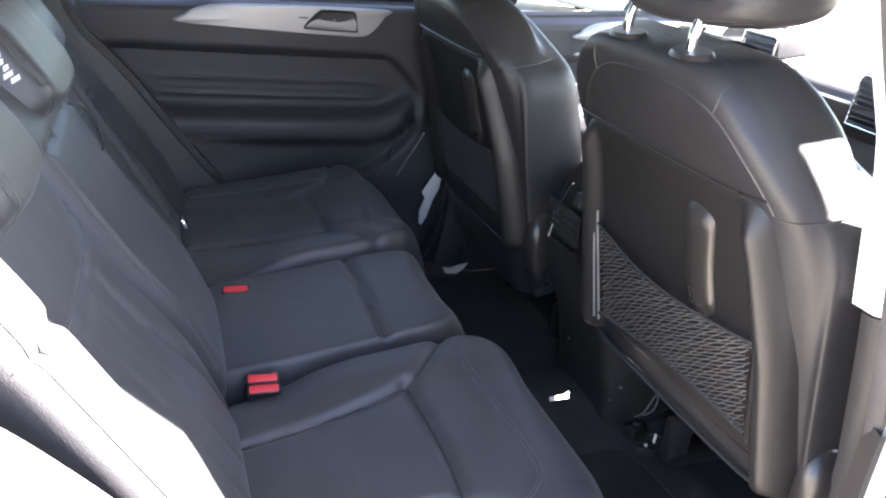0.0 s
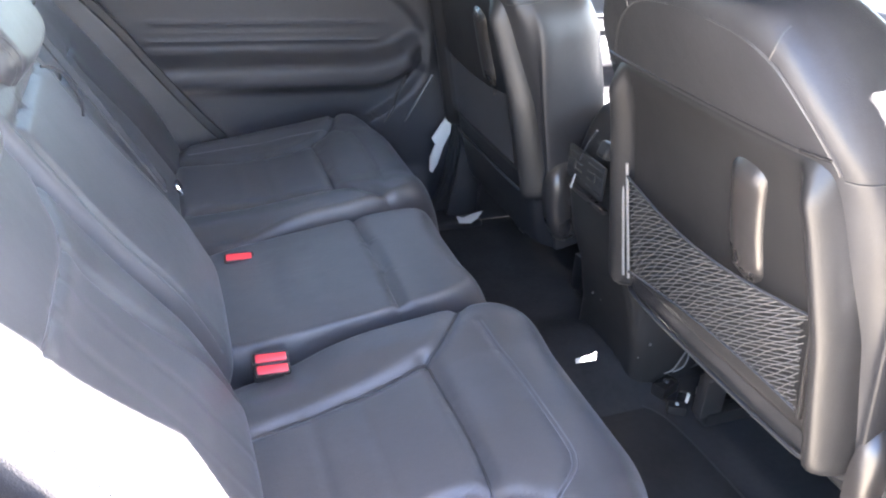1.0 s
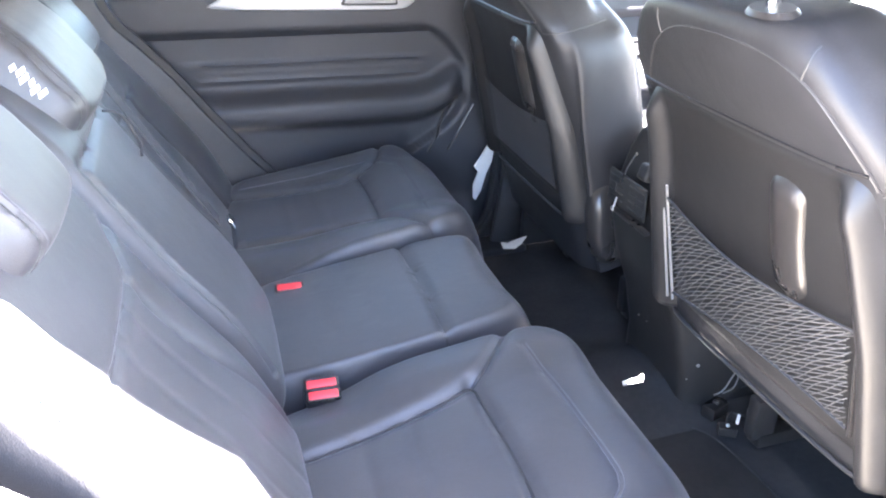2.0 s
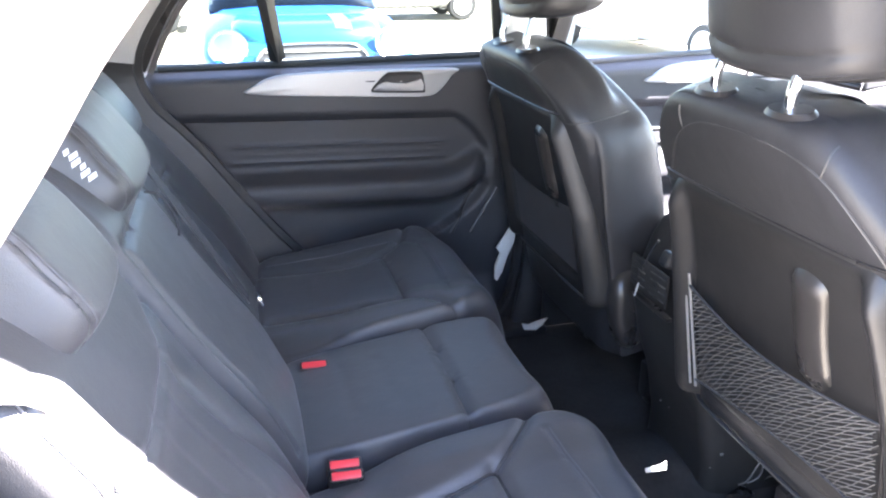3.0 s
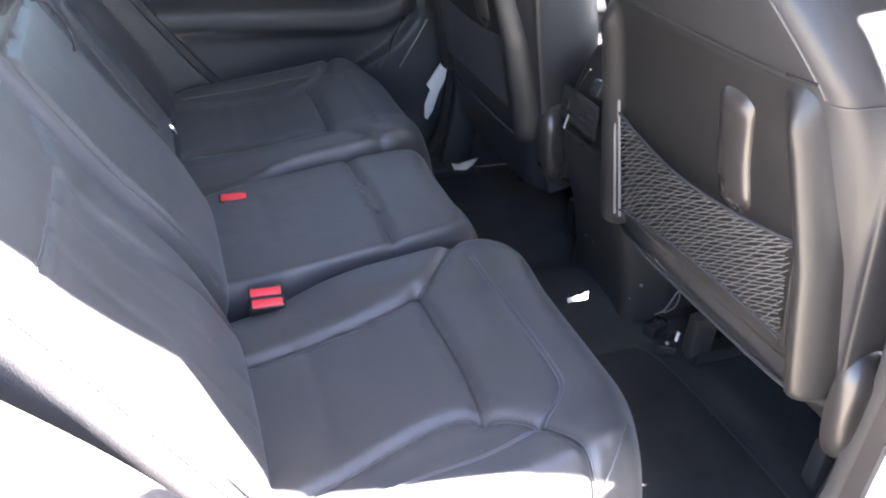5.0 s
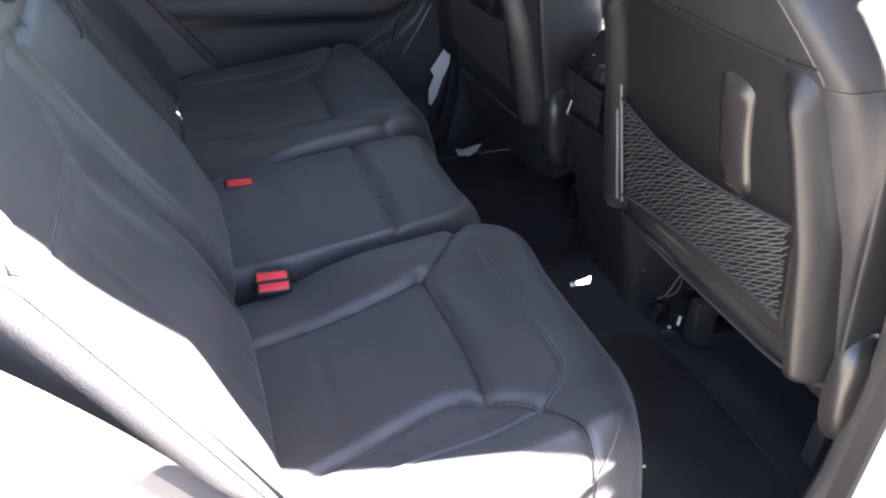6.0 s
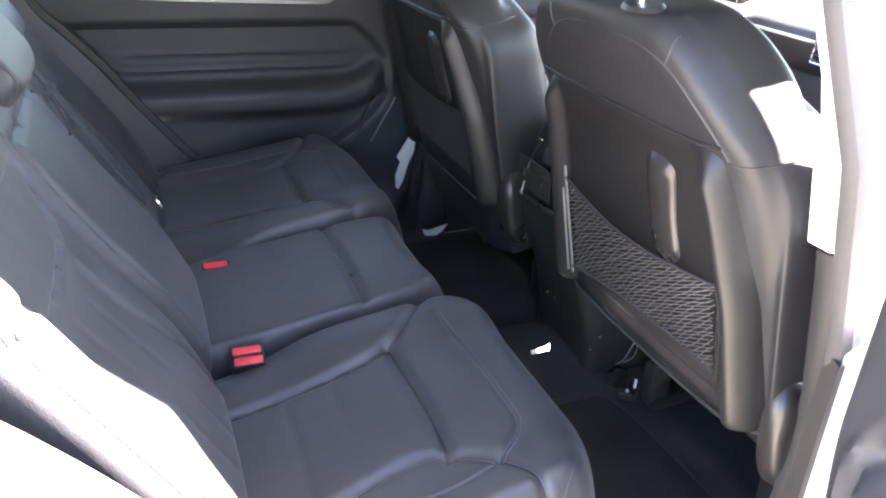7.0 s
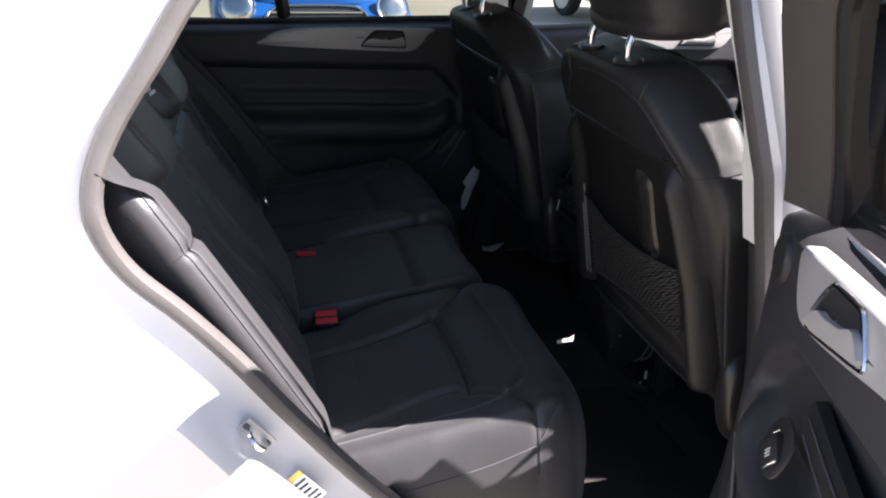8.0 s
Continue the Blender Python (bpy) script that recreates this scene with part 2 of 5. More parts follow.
def front_edge(z):
    """Where the doorway's front edge runs at the height z."""
    return float(np.interp(z, [0.5, 0.7, 0.9, 1.08, 1.22, 1.40, 1.54, 1.75], [0.60, 0.635, 0.64, 0.605, 0.573, 0.538, 0.510, 0.46]))


def lean_in(z):
    return 0.30 * max(0.0, z - 1.25)


def side_y(y, far):
    return 2 * CENTRE - y if far else y


def opening_loop(grow, y, far, shallow=-1.0):
    """The door opening's outline, grown outwards by so many metres, at the depth y."""
    flat = [p for p in curve_through([(x, z, 0) for x, z in OPENING], 5, True)]
    out = []
    for i, p in enumerate(flat):
        t = (flat[(i + 1) % len(flat)] - flat[i - 1]).normalized()
        x, z = p.x + t.y * grow, p.y - t.x * grow
        yy = max(y, shallow) if x > 0.45 else y
        out.append(Vector((x, side_y(yy + lean_in(z), far), z)))
    return out


def body_side(far):
    """One side of the body around the rear door: jamb, outer skin and seal."""
    side = thing("body_side_far" if far else "body_side_near", (0.2, side_y(-0.03, far), 0.4),
                 "white painted car side with an open rear doorway" if not far else "white painted car side around the shut rear door",
                 "car body", kind="structure")
    bm = bmesh.new()
    loops = [opening_loop(g, y, far, -1.0 if far else -0.043)
             for g, y in ((0.006, -0.003), (0.045, -0.016), (0.06, -0.03), (0.066, -0.075), (0.08, -0.09))]
    c = Vector((0.17, 0, 1.09))
    last = []
    for p in loops[-1]:
        d = Vector((p.x - c.x, 0, p.z - c.z))
        k = 9.0
        if d.x > 0:
            k = min(k, (0.80 - c.x) / d.x)
        if d.x < 0:
            k = min(k, (-1.25 - c.x) / d.x)
        if d.z > 0:
            k = min(k, (1.78 - c.z) / d.z)
        if d.z < 0:
            k = min(k, (0.36 - c.z) / d.z)
        q = c + d * max(k, 1.02)
        deep = -0.045 if q.x > 0.45 and not far else -0.095
        last.append(Vector((q.x, side_y(deep + lean_in(q.z), far), q.z)))
    mid = [a.lerp(b, 0.5) for a, b in zip(loops[-1], last)]
    grid(bm, loops + [mid, last], close=True)
    part("side_panel", bm, PAINT, side, "white painted steel")
    # black cover on the pillar outside, beside the glass
    if far:
        up = [i for i in range(len(mid)) if 1.325 < mid[i].z < 1.66 and mid[i].x > 0.45]
        bm = bmesh.new()
        grid(bm, [[r[i] + Vector((0, 0.003, 0)) for i in up] for r in (loops[-1], mid, last)])
        part("pillar_cover", bm, PILLAR_BLACK, side, "gloss black pillar cover")
    # linings inside the body around the doorway
    a, b, c2 = opening_loop(0.004, 0.002, far), opening_loop(0.006 if far else 0.0, 0.012, far), opening_loop(0.16, 0.060, far)
    n = len(a)
    low = [i for i in range(n) if a[i].z < 1.29 and a[i].x < 0.45]
    lo0, lo1 = low[0], low[-1]
    bm = bmesh.new()
    grid(bm, [[r[i] for i in range(lo0, lo1 + 1)] for r in (a, b, c2)])
    part("lower_side_lining", bm, PLASTIC, side, "black plastic lining beside the seat")
    if far:
        # black sheet added over the white far flange so that it looks dark
        fl = [i for i in range(n) if a[i].z < 1.20 and a[i].x > 0.30]
        e0, e1, e2 = opening_loop(-0.004, -0.006, far), opening_loop(0.004, 0.006, far), opening_loop(0.05, 0.008, far)
        bm = bmesh.new()
        grid(bm, [[r[i] for i in fl] for r in (e0, e1, e2)])
        part("flange_darkener", bm, PLASTIC, side, "black sheet added to darken the far flange")
    hi = [i for i in list(range(lo1 + 1, n)) + list(range(0, lo0 + 1)) if a[i].z > 1.28 and a[i].x < 0.45]
    bm = bmesh.new()
    grid(bm, [[r[i] for i in hi] for r in (a, b, c2)])
    part("upper_side_lining", bm, GREY_TRIM, side, "light grey lining beside the roof")
    # the hollow rubber seal on the flange
    prof = [(-0.011, -0.006), (0.011, -0.006), (0.0125, 0.004), (0.008, 0.014), (0.0, 0.017), (-0.008, 0.014), (-0.0125, 0.004)]
    lp = opening_loop(0.0, -0.008, far)
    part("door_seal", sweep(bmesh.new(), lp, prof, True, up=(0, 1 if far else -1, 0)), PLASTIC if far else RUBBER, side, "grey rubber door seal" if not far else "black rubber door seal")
    return side


body_side(False)
body_side(True)


def shell_sheet(name, pts, mat, label, category, thick=0.012):
    bm = bmesh.new()
    grid(bm, pts)
    bm.normal_update()
    f = bmesh.ops.solidify(bm, geom=bm.faces[:], thickness=thick)
    ob = part(name, bm, mat)
    return tagged(ob, label, category, kind="structure")


# floor with a low tunnel, roof, tail and front closing walls
shell_sheet("floor", [[(x, y, 0.50 + 0.05 * math.exp(-((y - CENTRE) / 0.12) ** 4)) for y in np.linspace(-0.06, 1.52, 45)]
                      for x in np.linspace(-0.35, 1.95, 24)], CARPET, "black carpeted car floor with a low tunnel", "floor")
shell_sheet("ceiling", [[(x, y, 1.735 - 0.06 * ((y - CENTRE) / 0.6) ** 4 * 0.6 - 0.03 * ((x - 0.2) / 1.4) ** 2 - 0.05 * step(0.9, 1.5, x))
                         for y in np.linspace(0.07, 1.39, 15)] for x in np.linspace(-1.25, 1.52, 25)],
            HEADLINER, "grey cloth headliner under the roof", "ceiling")
shell_sheet("roof", [[(x, y, 1.79 - 0.05 * ((y - CENTRE) / 0.7) ** 4 - 0.03 * ((x - 0.2) / 1.4) ** 2 - 0.05 * step(0.9, 1.5, x))
                      for y in np.linspace(0.0, 1.46, 15)] for x in np.linspace(-1.3, 1.54, 25)], PAINT,
            "white painted car roof", "roof")
shell_sheet("load_floor", [[(x, y, 0.72) for y in np.linspace(0.0, 1.46, 6)] for x in np.linspace(-1.25, -0.33, 6)],
            CARPET, "black carpeted load floor", "floor")
shell_sheet("wall_tail", [[(-1.25 + 0.25 * max(0, z - 1.2), y, z) for y in np.linspace(-0.05, 1.51, 6)]
                          for z in np.linspace(0.36, 1.25, 6)], PLASTIC, "black plastic tailgate lining", "wall")
shell_sheet("wall_front", [[(1.95, y, z) for y in np.linspace(-0.05, 1.51, 6)] for z in np.linspace(0.36, 1.08, 6)],
            PLASTIC, "black bulkhead under the dashboard", "wall")

# sill trims under the doorways
for far in (False, True):
    s = box(1.0, 0.10, 0.05, pose(0.2, side_y(0.045, far), 0.505), 0.015, 3)
    tagged(part("sill_trim", s, PLASTIC), "black plastic door sill trim", "sill", kind="structure")


def pillar(far):
    """The pillar between the doors: painted outside, lined within."""
    p = thing("door_pillar_far" if far else "door_pillar_near", (0.70, side_y(0.03, far), 0.5),
              "white pillar between the doors with grey lining", "pillar", kind="structure")

    def column(offset, width, y0, y1, z0, z1, swell=0.0):
        bm = bmesh.new()
        rows = []
        for z in np.linspace(z0, z1, 16):
            xm = offset + front_edge(z)
            a, b = y0 + lean_in(z), y1 + lean_in(z) + swell * (1 - step(1.26, 1.31, z))
            prof = [(xm - width / 2, a + 0.01), (xm - width / 2 + 0.008, a), (xm + width / 2 - 0.008, a), (xm + width / 2, a + 0.01),
                    (xm + width / 2, b - 0.012), (xm + width / 2 - 0.015, b), (xm - width / 2 + 0.015, b), (xm - width / 2, b - 0.012)]
            rows.append([(x, side_y(y, far), z) for x, y in prof])
        rr = grid(bm, rows, close=True)
        bm.faces.new(rr[0])
        bm.faces.new(rr[-1])
        return bm
    # the upper lining's near-white colour stands for sun falling on it
    part("upper_lining", column(0.050, 0.09, 0.012, 0.042, 1.135, 1.72, 0.022), SUNLIT_TRIM, p, "light grey pillar lining, whitened as if sunlit")
    part("lower_lining", column(0.055, 0.10, 0.014, 0.050, 0.50, 1.131), PLASTIC, p, "black lower pillar lining")
    part("pillar_skin", column(0.078, 0.10, -0.07 if far else -0.047, 0.008, 0.45, 1.72), PAINT, p, "white painted pillar")
    return p


pillar(False)
pillar(True)


# ---------------------------------------------------------------- doors
def door(name, put, label, spec, trim_outline=None, cup_outline=None, start=0.0, sill=0.0, slim=1.0):
    """A car door built from its hinge line: put(l, z, t) maps length from the hinge, height and depth inwards to the world."""
    d = thing(name, put(0.1, 0.45, 0), label, "car door", kind="structure")
    glassy, length, rear_cut, grow = spec

    def lower_end(z):
        """Where the door ends, away from its hinge, at the height z."""
        if not rear_cut:
            return length
        return float(np.interp(z, [0.48, 0.60, 0.81, 0.92, 1.01, 1.13, 1.19, 1.24, 1.30, 1.34], [0.42, 0.50, 0.66, 0.76, 0.83, 0.94, 0.97, 0.975, 0.975, 0.965])) + grow

    def out(z):
        """How far the glass lies outside the lining, most at the sill."""
        return -sill * (1 - step(1.33, 1.66, z))

    def lean(z):
        """How far the window frame leans inwards; the open door stands more upright."""
        return 0.033 + 0.13 * (z - 1.36) if start else lean_in(z)

    def belt(l):
        return 1.348 - 0.045 * l

    def relief(l, z):
        """How far the lining stands inwards at a place."""
        t = 0.0
        # rounded shoulder below the glass
        t -= (0.05 + sill) * step(belt(l) - 0.035, belt(l) + 0.004, z)
        # sunk middle field with a rounded front end
        zc = 1.045
        front = 0.150 + 0.10 * abs((z - zc) / 0.15) ** 2.2
        sunk = step(0.0, 0.025, l - front) * (1 - step(1.175, 1.20, z)) * step(0.72, 0.75, z)
        t -= 0.028 * sunk
        # soft folds above the arm rest
        for zz in (1.075, 1.093, 1.111):
            t += 0.006 * math.exp(-((z - zz) / 0.006) ** 2) * sunk * step(0.22, 0.30, l) * (1 - step(0.78, 0.86, l))
        # arm rest
        za = 1.025 + 0.05 * math.exp(-((l - 0.17) / 0.07) ** 2)
        bulge = math.exp(-(abs(z - za + 0.03) / 0.042) ** 4) * step(0.13, 0.22, l) * (1 - step(0.86, 0.93, l))
        t += (0.055 if rear_cut else 0.022) * bulge
        # map pocket
        t += 0.035 * (1 - step(0.66, 0.74, z)) * step(0.10, 0.16, l)
        return t

    bm = bmesh.new()
    zs = np.linspace(0.50, 1.352, 108)
    rows = []
    for z in zs:
        row = []
        for u in np.linspace(0, 1, 110):
            l0 = start * (1.0 + 0.45 * (1 - step(0.85, 1.10, z)))
            l = 0.015 + l0 + u * (lower_end(z) - 0.03 - l0)
            zz = min(z, belt(l) + 0.003)
            edge = min(u, 1 - u) * (lower_end(z))
            row.append(put(l, zz, relief(l, zz) - 0.05 * (1 - step(0.0, 0.03, edge)) ** 2))
        rows.append(row)
    grid(bm, rows)
    lining = part("lining", bm, DOOR_SOFT, d, "soft black door lining with an arm rest")
    # slanted ribs by the speaker
    for k in (0.0, 0.055):
        line = [(0.14 + k + (0.99 - z) * 0.55, z) for z in np.linspace(0.86, 0.985, 12)]
        part("speaker_rib", tube([put(l, z, relief(l, z) + 0.003) for l, z in line], 0.0045, 8), PLASTIC_SMOOTH, lining, "slanted smooth rib")
    # outer skin and edges
    bm = bmesh.new()
    outer = []
    for z in np.linspace(0.42, 1.312, 24):
        e = lower_end(max(0.48, z)) + 0.01
        y = (-0.085 - 0.02 * math.sin((z - 0.42) / 0.9 * math.pi)) * slim
        l0 = start * step(1.06, 1.20, z)
        outer.append([put(l0, z, -0.045 * slim), put(l0, z, y + 0.01 * slim), put(l0 + 0.012, z, y), put(e * 0.5, z, y - 0.006), put(e - 0.012, z, y), put(e, z, y + 0.01 * slim), put(e, z, -0.045 * slim)])
    grid(bm, outer, close=True)
    part("outer_skin", bm, PAINT, d, "white painted outer door skin")
    if start:
        # rubber strip down the hinge edge
        bm = bmesh.new()
        grid(bm, [[put(-0.003, z, t) for t in (-0.036, -0.05, -0.07, -0.09, -0.112)] + [put(0.03, z, -0.036)] for z in np.linspace(0.42, 1.09, 12)], close=True)
        part("edge_seal", bm, SURROUND, d, "dark rubber strip along the door edge")
    # window frame: a band round the glass
    if rear_cut:
        loop = [(0.045, 1.335), (0.075, 1.44), (0.115, 1.56), (0.165, 1.62), (0.26, 1.645), (0.42, 1.648), (0.57, 1.63), (0.68, 1.59), (0.78, 1.52), (0.88, 1.42), (0.965, 1.318)]
        if start:
            loop = [(0.130, 1.335), (0.150, 1.44), (0.178, 1.54), (0.205, 1.605)] + loop[4:]
        if grow:
            loop = loop[:6] + [(0.58, 1.64), (0.70, 1.62), (0.82, 1.57), (0.905, 1.49), (0.955, 1.41), (1.0, 1.318)]
    else:
        loop = [(0.03, 1.335), (0.20, 1.45), (0.42, 1.60), (0.60, 1.69), (0.80, 1.745), (0.98, 1.74), (1.02, 1.58), (1.055, 1.335)]
    cv = curve_through([(a, b, 0) for a, b in loop], 6)
    lo = [(p.x, p.y) for p in cv]
    mx, mz = sum(p[0] for p in lo) / len(lo), 1.40

    def round_glass(section):
        """A strip of the given section (inset towards the glass, depth inwards) round the window."""
        rows = []
        for i, (l, z) in enumerate(lo):
            q = lo[min(i + 1, len(lo) - 1)]
            o = lo[max(i - 1, 0)]
            tx, tz = q[0] - o[0], q[1] - o[1]
            n = math.hypot(tx, tz)
            rows.append([put(l + tz / n * ins, z - tx / n * ins, t + lean(z - tx / n * ins) + out(z - tx / n * ins)) for ins, t in section])
        b = bmesh.new()
        grid(b, rows, close=True)
        return b

    def band(inset0, inset1, t0, t1):
        return round_glass([(inset0, t0), (inset1, t0), (inset1, t1), (inset0, t1)])
    more = 0.011 if start else 0.0
    if start:
        flat = round_glass([(0.0, -0.030), (0.0, 0.014), (0.003, 0.018), (0.006, 0.017), (0.045, -0.022), (0.045, -0.030)])
    else:
        flat = band(0.004 - 1.2 * grow, 0.036 - 0.2 * grow, -0.03, -0.006)
    part("window_surround", flat, PLASTIC_SMOOTH if grow else SURROUND, d, "smooth dark window surround")
    part("frame_skin", band(0.002 if start else -0.02, 0.034 + more, -0.07 * max(slim, 0.57), -0.033), PAINT if rear_cut else PILLAR_BLACK, d, "white painted window frame" if rear_cut else "black window frame")
    part("glass_channel", band(0.034 + more, 0.046 + more, -0.05, -0.014 - more), PILLAR_BLACK if start else RUBBER, d, "black rubber glass channel")
    # pane
    bm = bmesh.new()
    inner = []
    for i, (l, z) in enumerate(lo):
        q, o = lo[min(i + 1, len(lo) - 1)], lo[max(i - 1, 0)]
        tx, tz = q[0] - o[0], q[1] - o[1]
        n = math.hypot(tx, tz)
        zz = z - tx / n * (0.040 + more)
        inner.append((l + tz / n * (0.040 + more), zz))
    bm.faces.new([bm.verts.new(put(l, z, -0.035 + lean(z) + out(z))) for l, z in inner])
    pane = part("pane", bm, glassy, d, "tinted window glass", smooth=False)
    pane.visible_shadow = grow > 0
    # belt seal along the glass
    bl = [put(l, belt(l) - 0.002, -0.045 - sill) for l in np.linspace(0.05 + start, (0.95 if rear_cut else length - 0.05), 20)]
    part("belt_seal", tube(bl, 0.009, 8), RUBBER, d, "black rubber seal along the glass")
    if rear_cut:
        # bar that parts off the quarter light
        bar = [put(0.682, 1.33, -0.03 + out(1.33)), put(0.700, 1.45, -0.03 + lean(1.45)), put(0.715, 1.57, -0.03 + lean(1.57))]
        part("window_bar", sweep(bmesh.new(), bar, [(-0.014, -0.014), (0.014, -0.014), (0.014, 0.014), (-0.014, 0.014)]), PLASTIC_SMOOTH, d)
    # silver trim with the pull handle in its bezel
    tr = [(0.257, 1.309), (0.268, 1.292), (0.285, 1.268), (0.308, 1.246), (0.335, 1.239), (0.40, 1.239), (0.55, 1.242), (0.754, 1.251), (0.742, 1.270), (0.712, 1.287), (0.66, 1.297), (0.55, 1.304), (0.40, 1.308)]
    tr = trim_outline or tr
    bm = bmesh.new()
    cvt = [(p.x, p.y) for p in curve_through([(a, b, 0) for a, b in tr], 4, True)]
    ca = (0.47, 1.28)
    rows = []
    for k, t in ((1.0, -0.012), (1.0, 0.004), (0.985, 0.009), (0.93, 0.012), (0.55, 0.013), (0.05, 0.013)):
        rows.append([put(ca[0] + (l - ca[0]) * (k if k > 0.9 else k), ca[1] + (z - ca[1]) * k, t) for l, z in cvt])
    grid(bm, rows, close=True)
    trim = part("trim_panel", bm, SILVER, d, "brushed silver trim panel")
    bz = [(p.x, p.y) for p in curve_through([(a, b, 0) for a, b in (cup_outline or [(0.341, 1.258), (0.343, 1.280), (0.347, 1.297), (0.357, 1.300), (0.420, 1.300), (0.433, 1.296), (0.450, 1.280), (0.466, 1.260), (0.458, 1.255), (0.350, 1.253)])], 3, True)]
    ring = [put(l, z, 0.0145) for l, z in bz]
    part("bezel", tube(ring, 0.0030, 8, True), CHROME if cup_outline else PLASTIC_SMOOTH, trim, "chrome bezel" if cup_outline else "dark bezel")
    # dark cup behind the handle, sunk into the trim
    bm = bmesh.new()
    mid = (0.397, 1.279) if not cup_outline else (0.392, 1.284)
    rows = [[put(mid[0] + (l - mid[0]) * k, mid[1] + (z - mid[1]) * k, t) for l, z in bz] for k, t in ((1.0, 0.0155), (0.93, 0.0145), (0.6, 0.0142), (0.05, 0.0142))]
    grid(bm, rows, close=True)
    part("recess", bm, PLASTIC, trim, "black recess behind the handle")
    # pull lever that fills the lower half of the cup
    lo_l, hi_l = min(p[0] for p in bz) + 0.004, max(p[0] for p in bz) - 0.004

    def cup_span(l):
        zs_ = []
        for (l0, z0), (l1, z1) in zip(bz, bz[1:] + bz[:1]):
            if (l0 - l) * (l1 - l) <= 0 and abs(l1 - l0) > 1e-9:
                zs_.append(z0 + (z1 - z0) * (l - l0) / (l1 - l0))
        return min(zs_) + 0.002, max(zs_) - 0.002
    bm = bmesh.new()
    rows = []
    for k in np.linspace(0, 1, 22):
        l = lo_l + (hi_l - lo_l) * k
        z0, z1 = cup_span(l)
        share = float(np.interp(k, [0, 0.12, 0.35, 0.65, 0.85, 1.0], [0.8, 0.62, 0.44, 0.48, 0.72, 0.98]))
        hi = z0 + (z1 - z0) * share
        rows.append([put(l, z0, 0.0150), put(l, z0 + 0.001, 0.0175), put(l, z0 * 0.4 + hi * 0.6, 0.0235), put(l, hi, 0.0225), put(l, hi + 0.0004, 0.0150)])
    rr = grid(bm, rows, close=True)
    bm.faces.new(rr[0])
    bm.faces.new(rr[-1])
    part("door_handle", bm, SILVER, trim, "silver pull handle")
    return d, relief, lining


def put_far(l, z, t):
    return Vector((0.727 - 1.045 * l, 1.495 - t, z - 0.078 + 0.03 * l))


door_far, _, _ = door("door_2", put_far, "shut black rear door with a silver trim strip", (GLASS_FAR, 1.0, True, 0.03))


def put_far_front(l, z, t):
    return Vector((1.80 - 1.045 * l, 1.495 - t, z - 0.07))


door("door_3", put_far_front, "shut black front door with a silver trim strip", (GLASS, 1.05, False, 0.0))


def put_near_front(l, z, t):
    return Vector((1.80 - 1.045 * l, -0.035 + t, z - 0.07))


door("door_4", put_near_front, "shut black front door beside the passenger seat", (GLASS, 1.05, False, 0.0), slim=0.2)

OPEN = radians(66)
HINGE = Vector((0.613, -0.002, 0))


def put_near(l, z, t):
    return HINGE + Vector((-math.cos(OPEN), -math.sin(OPEN), 0)) * 1.045 * l + Vector((-math.sin(OPEN), math.cos(OPEN), 0)) * (t + 0.035) + Vector((0, 0, z - 0.078 + 0.03 * l + 0.10 * max(0.0, l - 0.25)))


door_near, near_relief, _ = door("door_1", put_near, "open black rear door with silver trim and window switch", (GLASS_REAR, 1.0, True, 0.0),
                                  [(0.262, 1.321), (0.245, 1.315), (0.240, 1.303), (0.250, 1.273), (0.268, 1.248), (0.290, 1.240), (0.34, 1.241), (0.431, 1.252), (0.511, 1.264), (0.62, 1.276), (0.75, 1.288), (0.74, 1.302), (0.65, 1.314), (0.50, 1.321), (0.38, 1.322)],
                                  [(0.367, 1.313), (0.380, 1.316), (0.430, 1.316), (0.445, 1.313), (0.460, 1.294), (0.472, 1.275), (0.466, 1.268), (0.408, 1.259), (0.335, 1.249), (0.327, 1.255), (0.331, 1.270), (0.35, 1.296)], 0.085, 0.04)
# round tweeter cover beside the hinge
disc = Pillow(0.030, 0.034, lambda x, s: 0.006, -0.01, 0.006, 2.0, 24, 24)
part("tweeter_cover", disc.build(frame_of(put_near(0.165, 1.268, 0.002), put_near(1, 0, 0) - put_near(0, 0, 0), (0, 0, 1))), PLASTIC, door_near, "round black tweeter cover")

# window switch and stitched grab on the open door
sw = part("switch_panel", plate([(p.x, p.y) for p in curve_through([(-0.028, -0.028, 0), (0.012, -0.034, 0), (0.038, -0.018, 0), (0.038, 0.018, 0), (0.018, 0.034, 0), (-0.018, 0.033, 0), (-0.034, 0.006, 0)], 5, True)], 0.003,
                                frame_of(put_near(0.315, 1.085, 0.010), put_near(1, 0, 0) - put_near(0, -0.02, 0), (0.30, -0.13, 0.94)), 0.003), PLASTIC, door_near, "black switch panel")
swm = frame_of(put_near(0.322, 1.082, 0.014), put_near(1, 0, 0) - put_near(0, -0.02, 0), (0.30, -0.13, 0.94)) @ pose(0, 0, 0, 0, 0, 52)
part("window_switch", box(0.034, 0.036, 0.010, swm @ pose(0, 0, 0.002, 8), 0.003, 2), PLASTIC, sw, "black rocker switch")
part("switch_edge", box(0.036, 0.0035, 0.004, swm @ pose(0, -0.020, 0.006), 0.001, 1), CHROME, sw, "bright switch edge")
part("switch_edge", box(0.032, 0.0015, 0.003, swm @ pose(0, 0.021, 0.004), 0.0005, 1), CHROME, sw, "bright switch edge")
for k in range(3):
    part("switch_mark", box(0.010, 0.0012, 0.001, swm @ pose(0, -0.008 + 0.004 * k, 0.0078), 0, 1), WHITE_INK, sw)
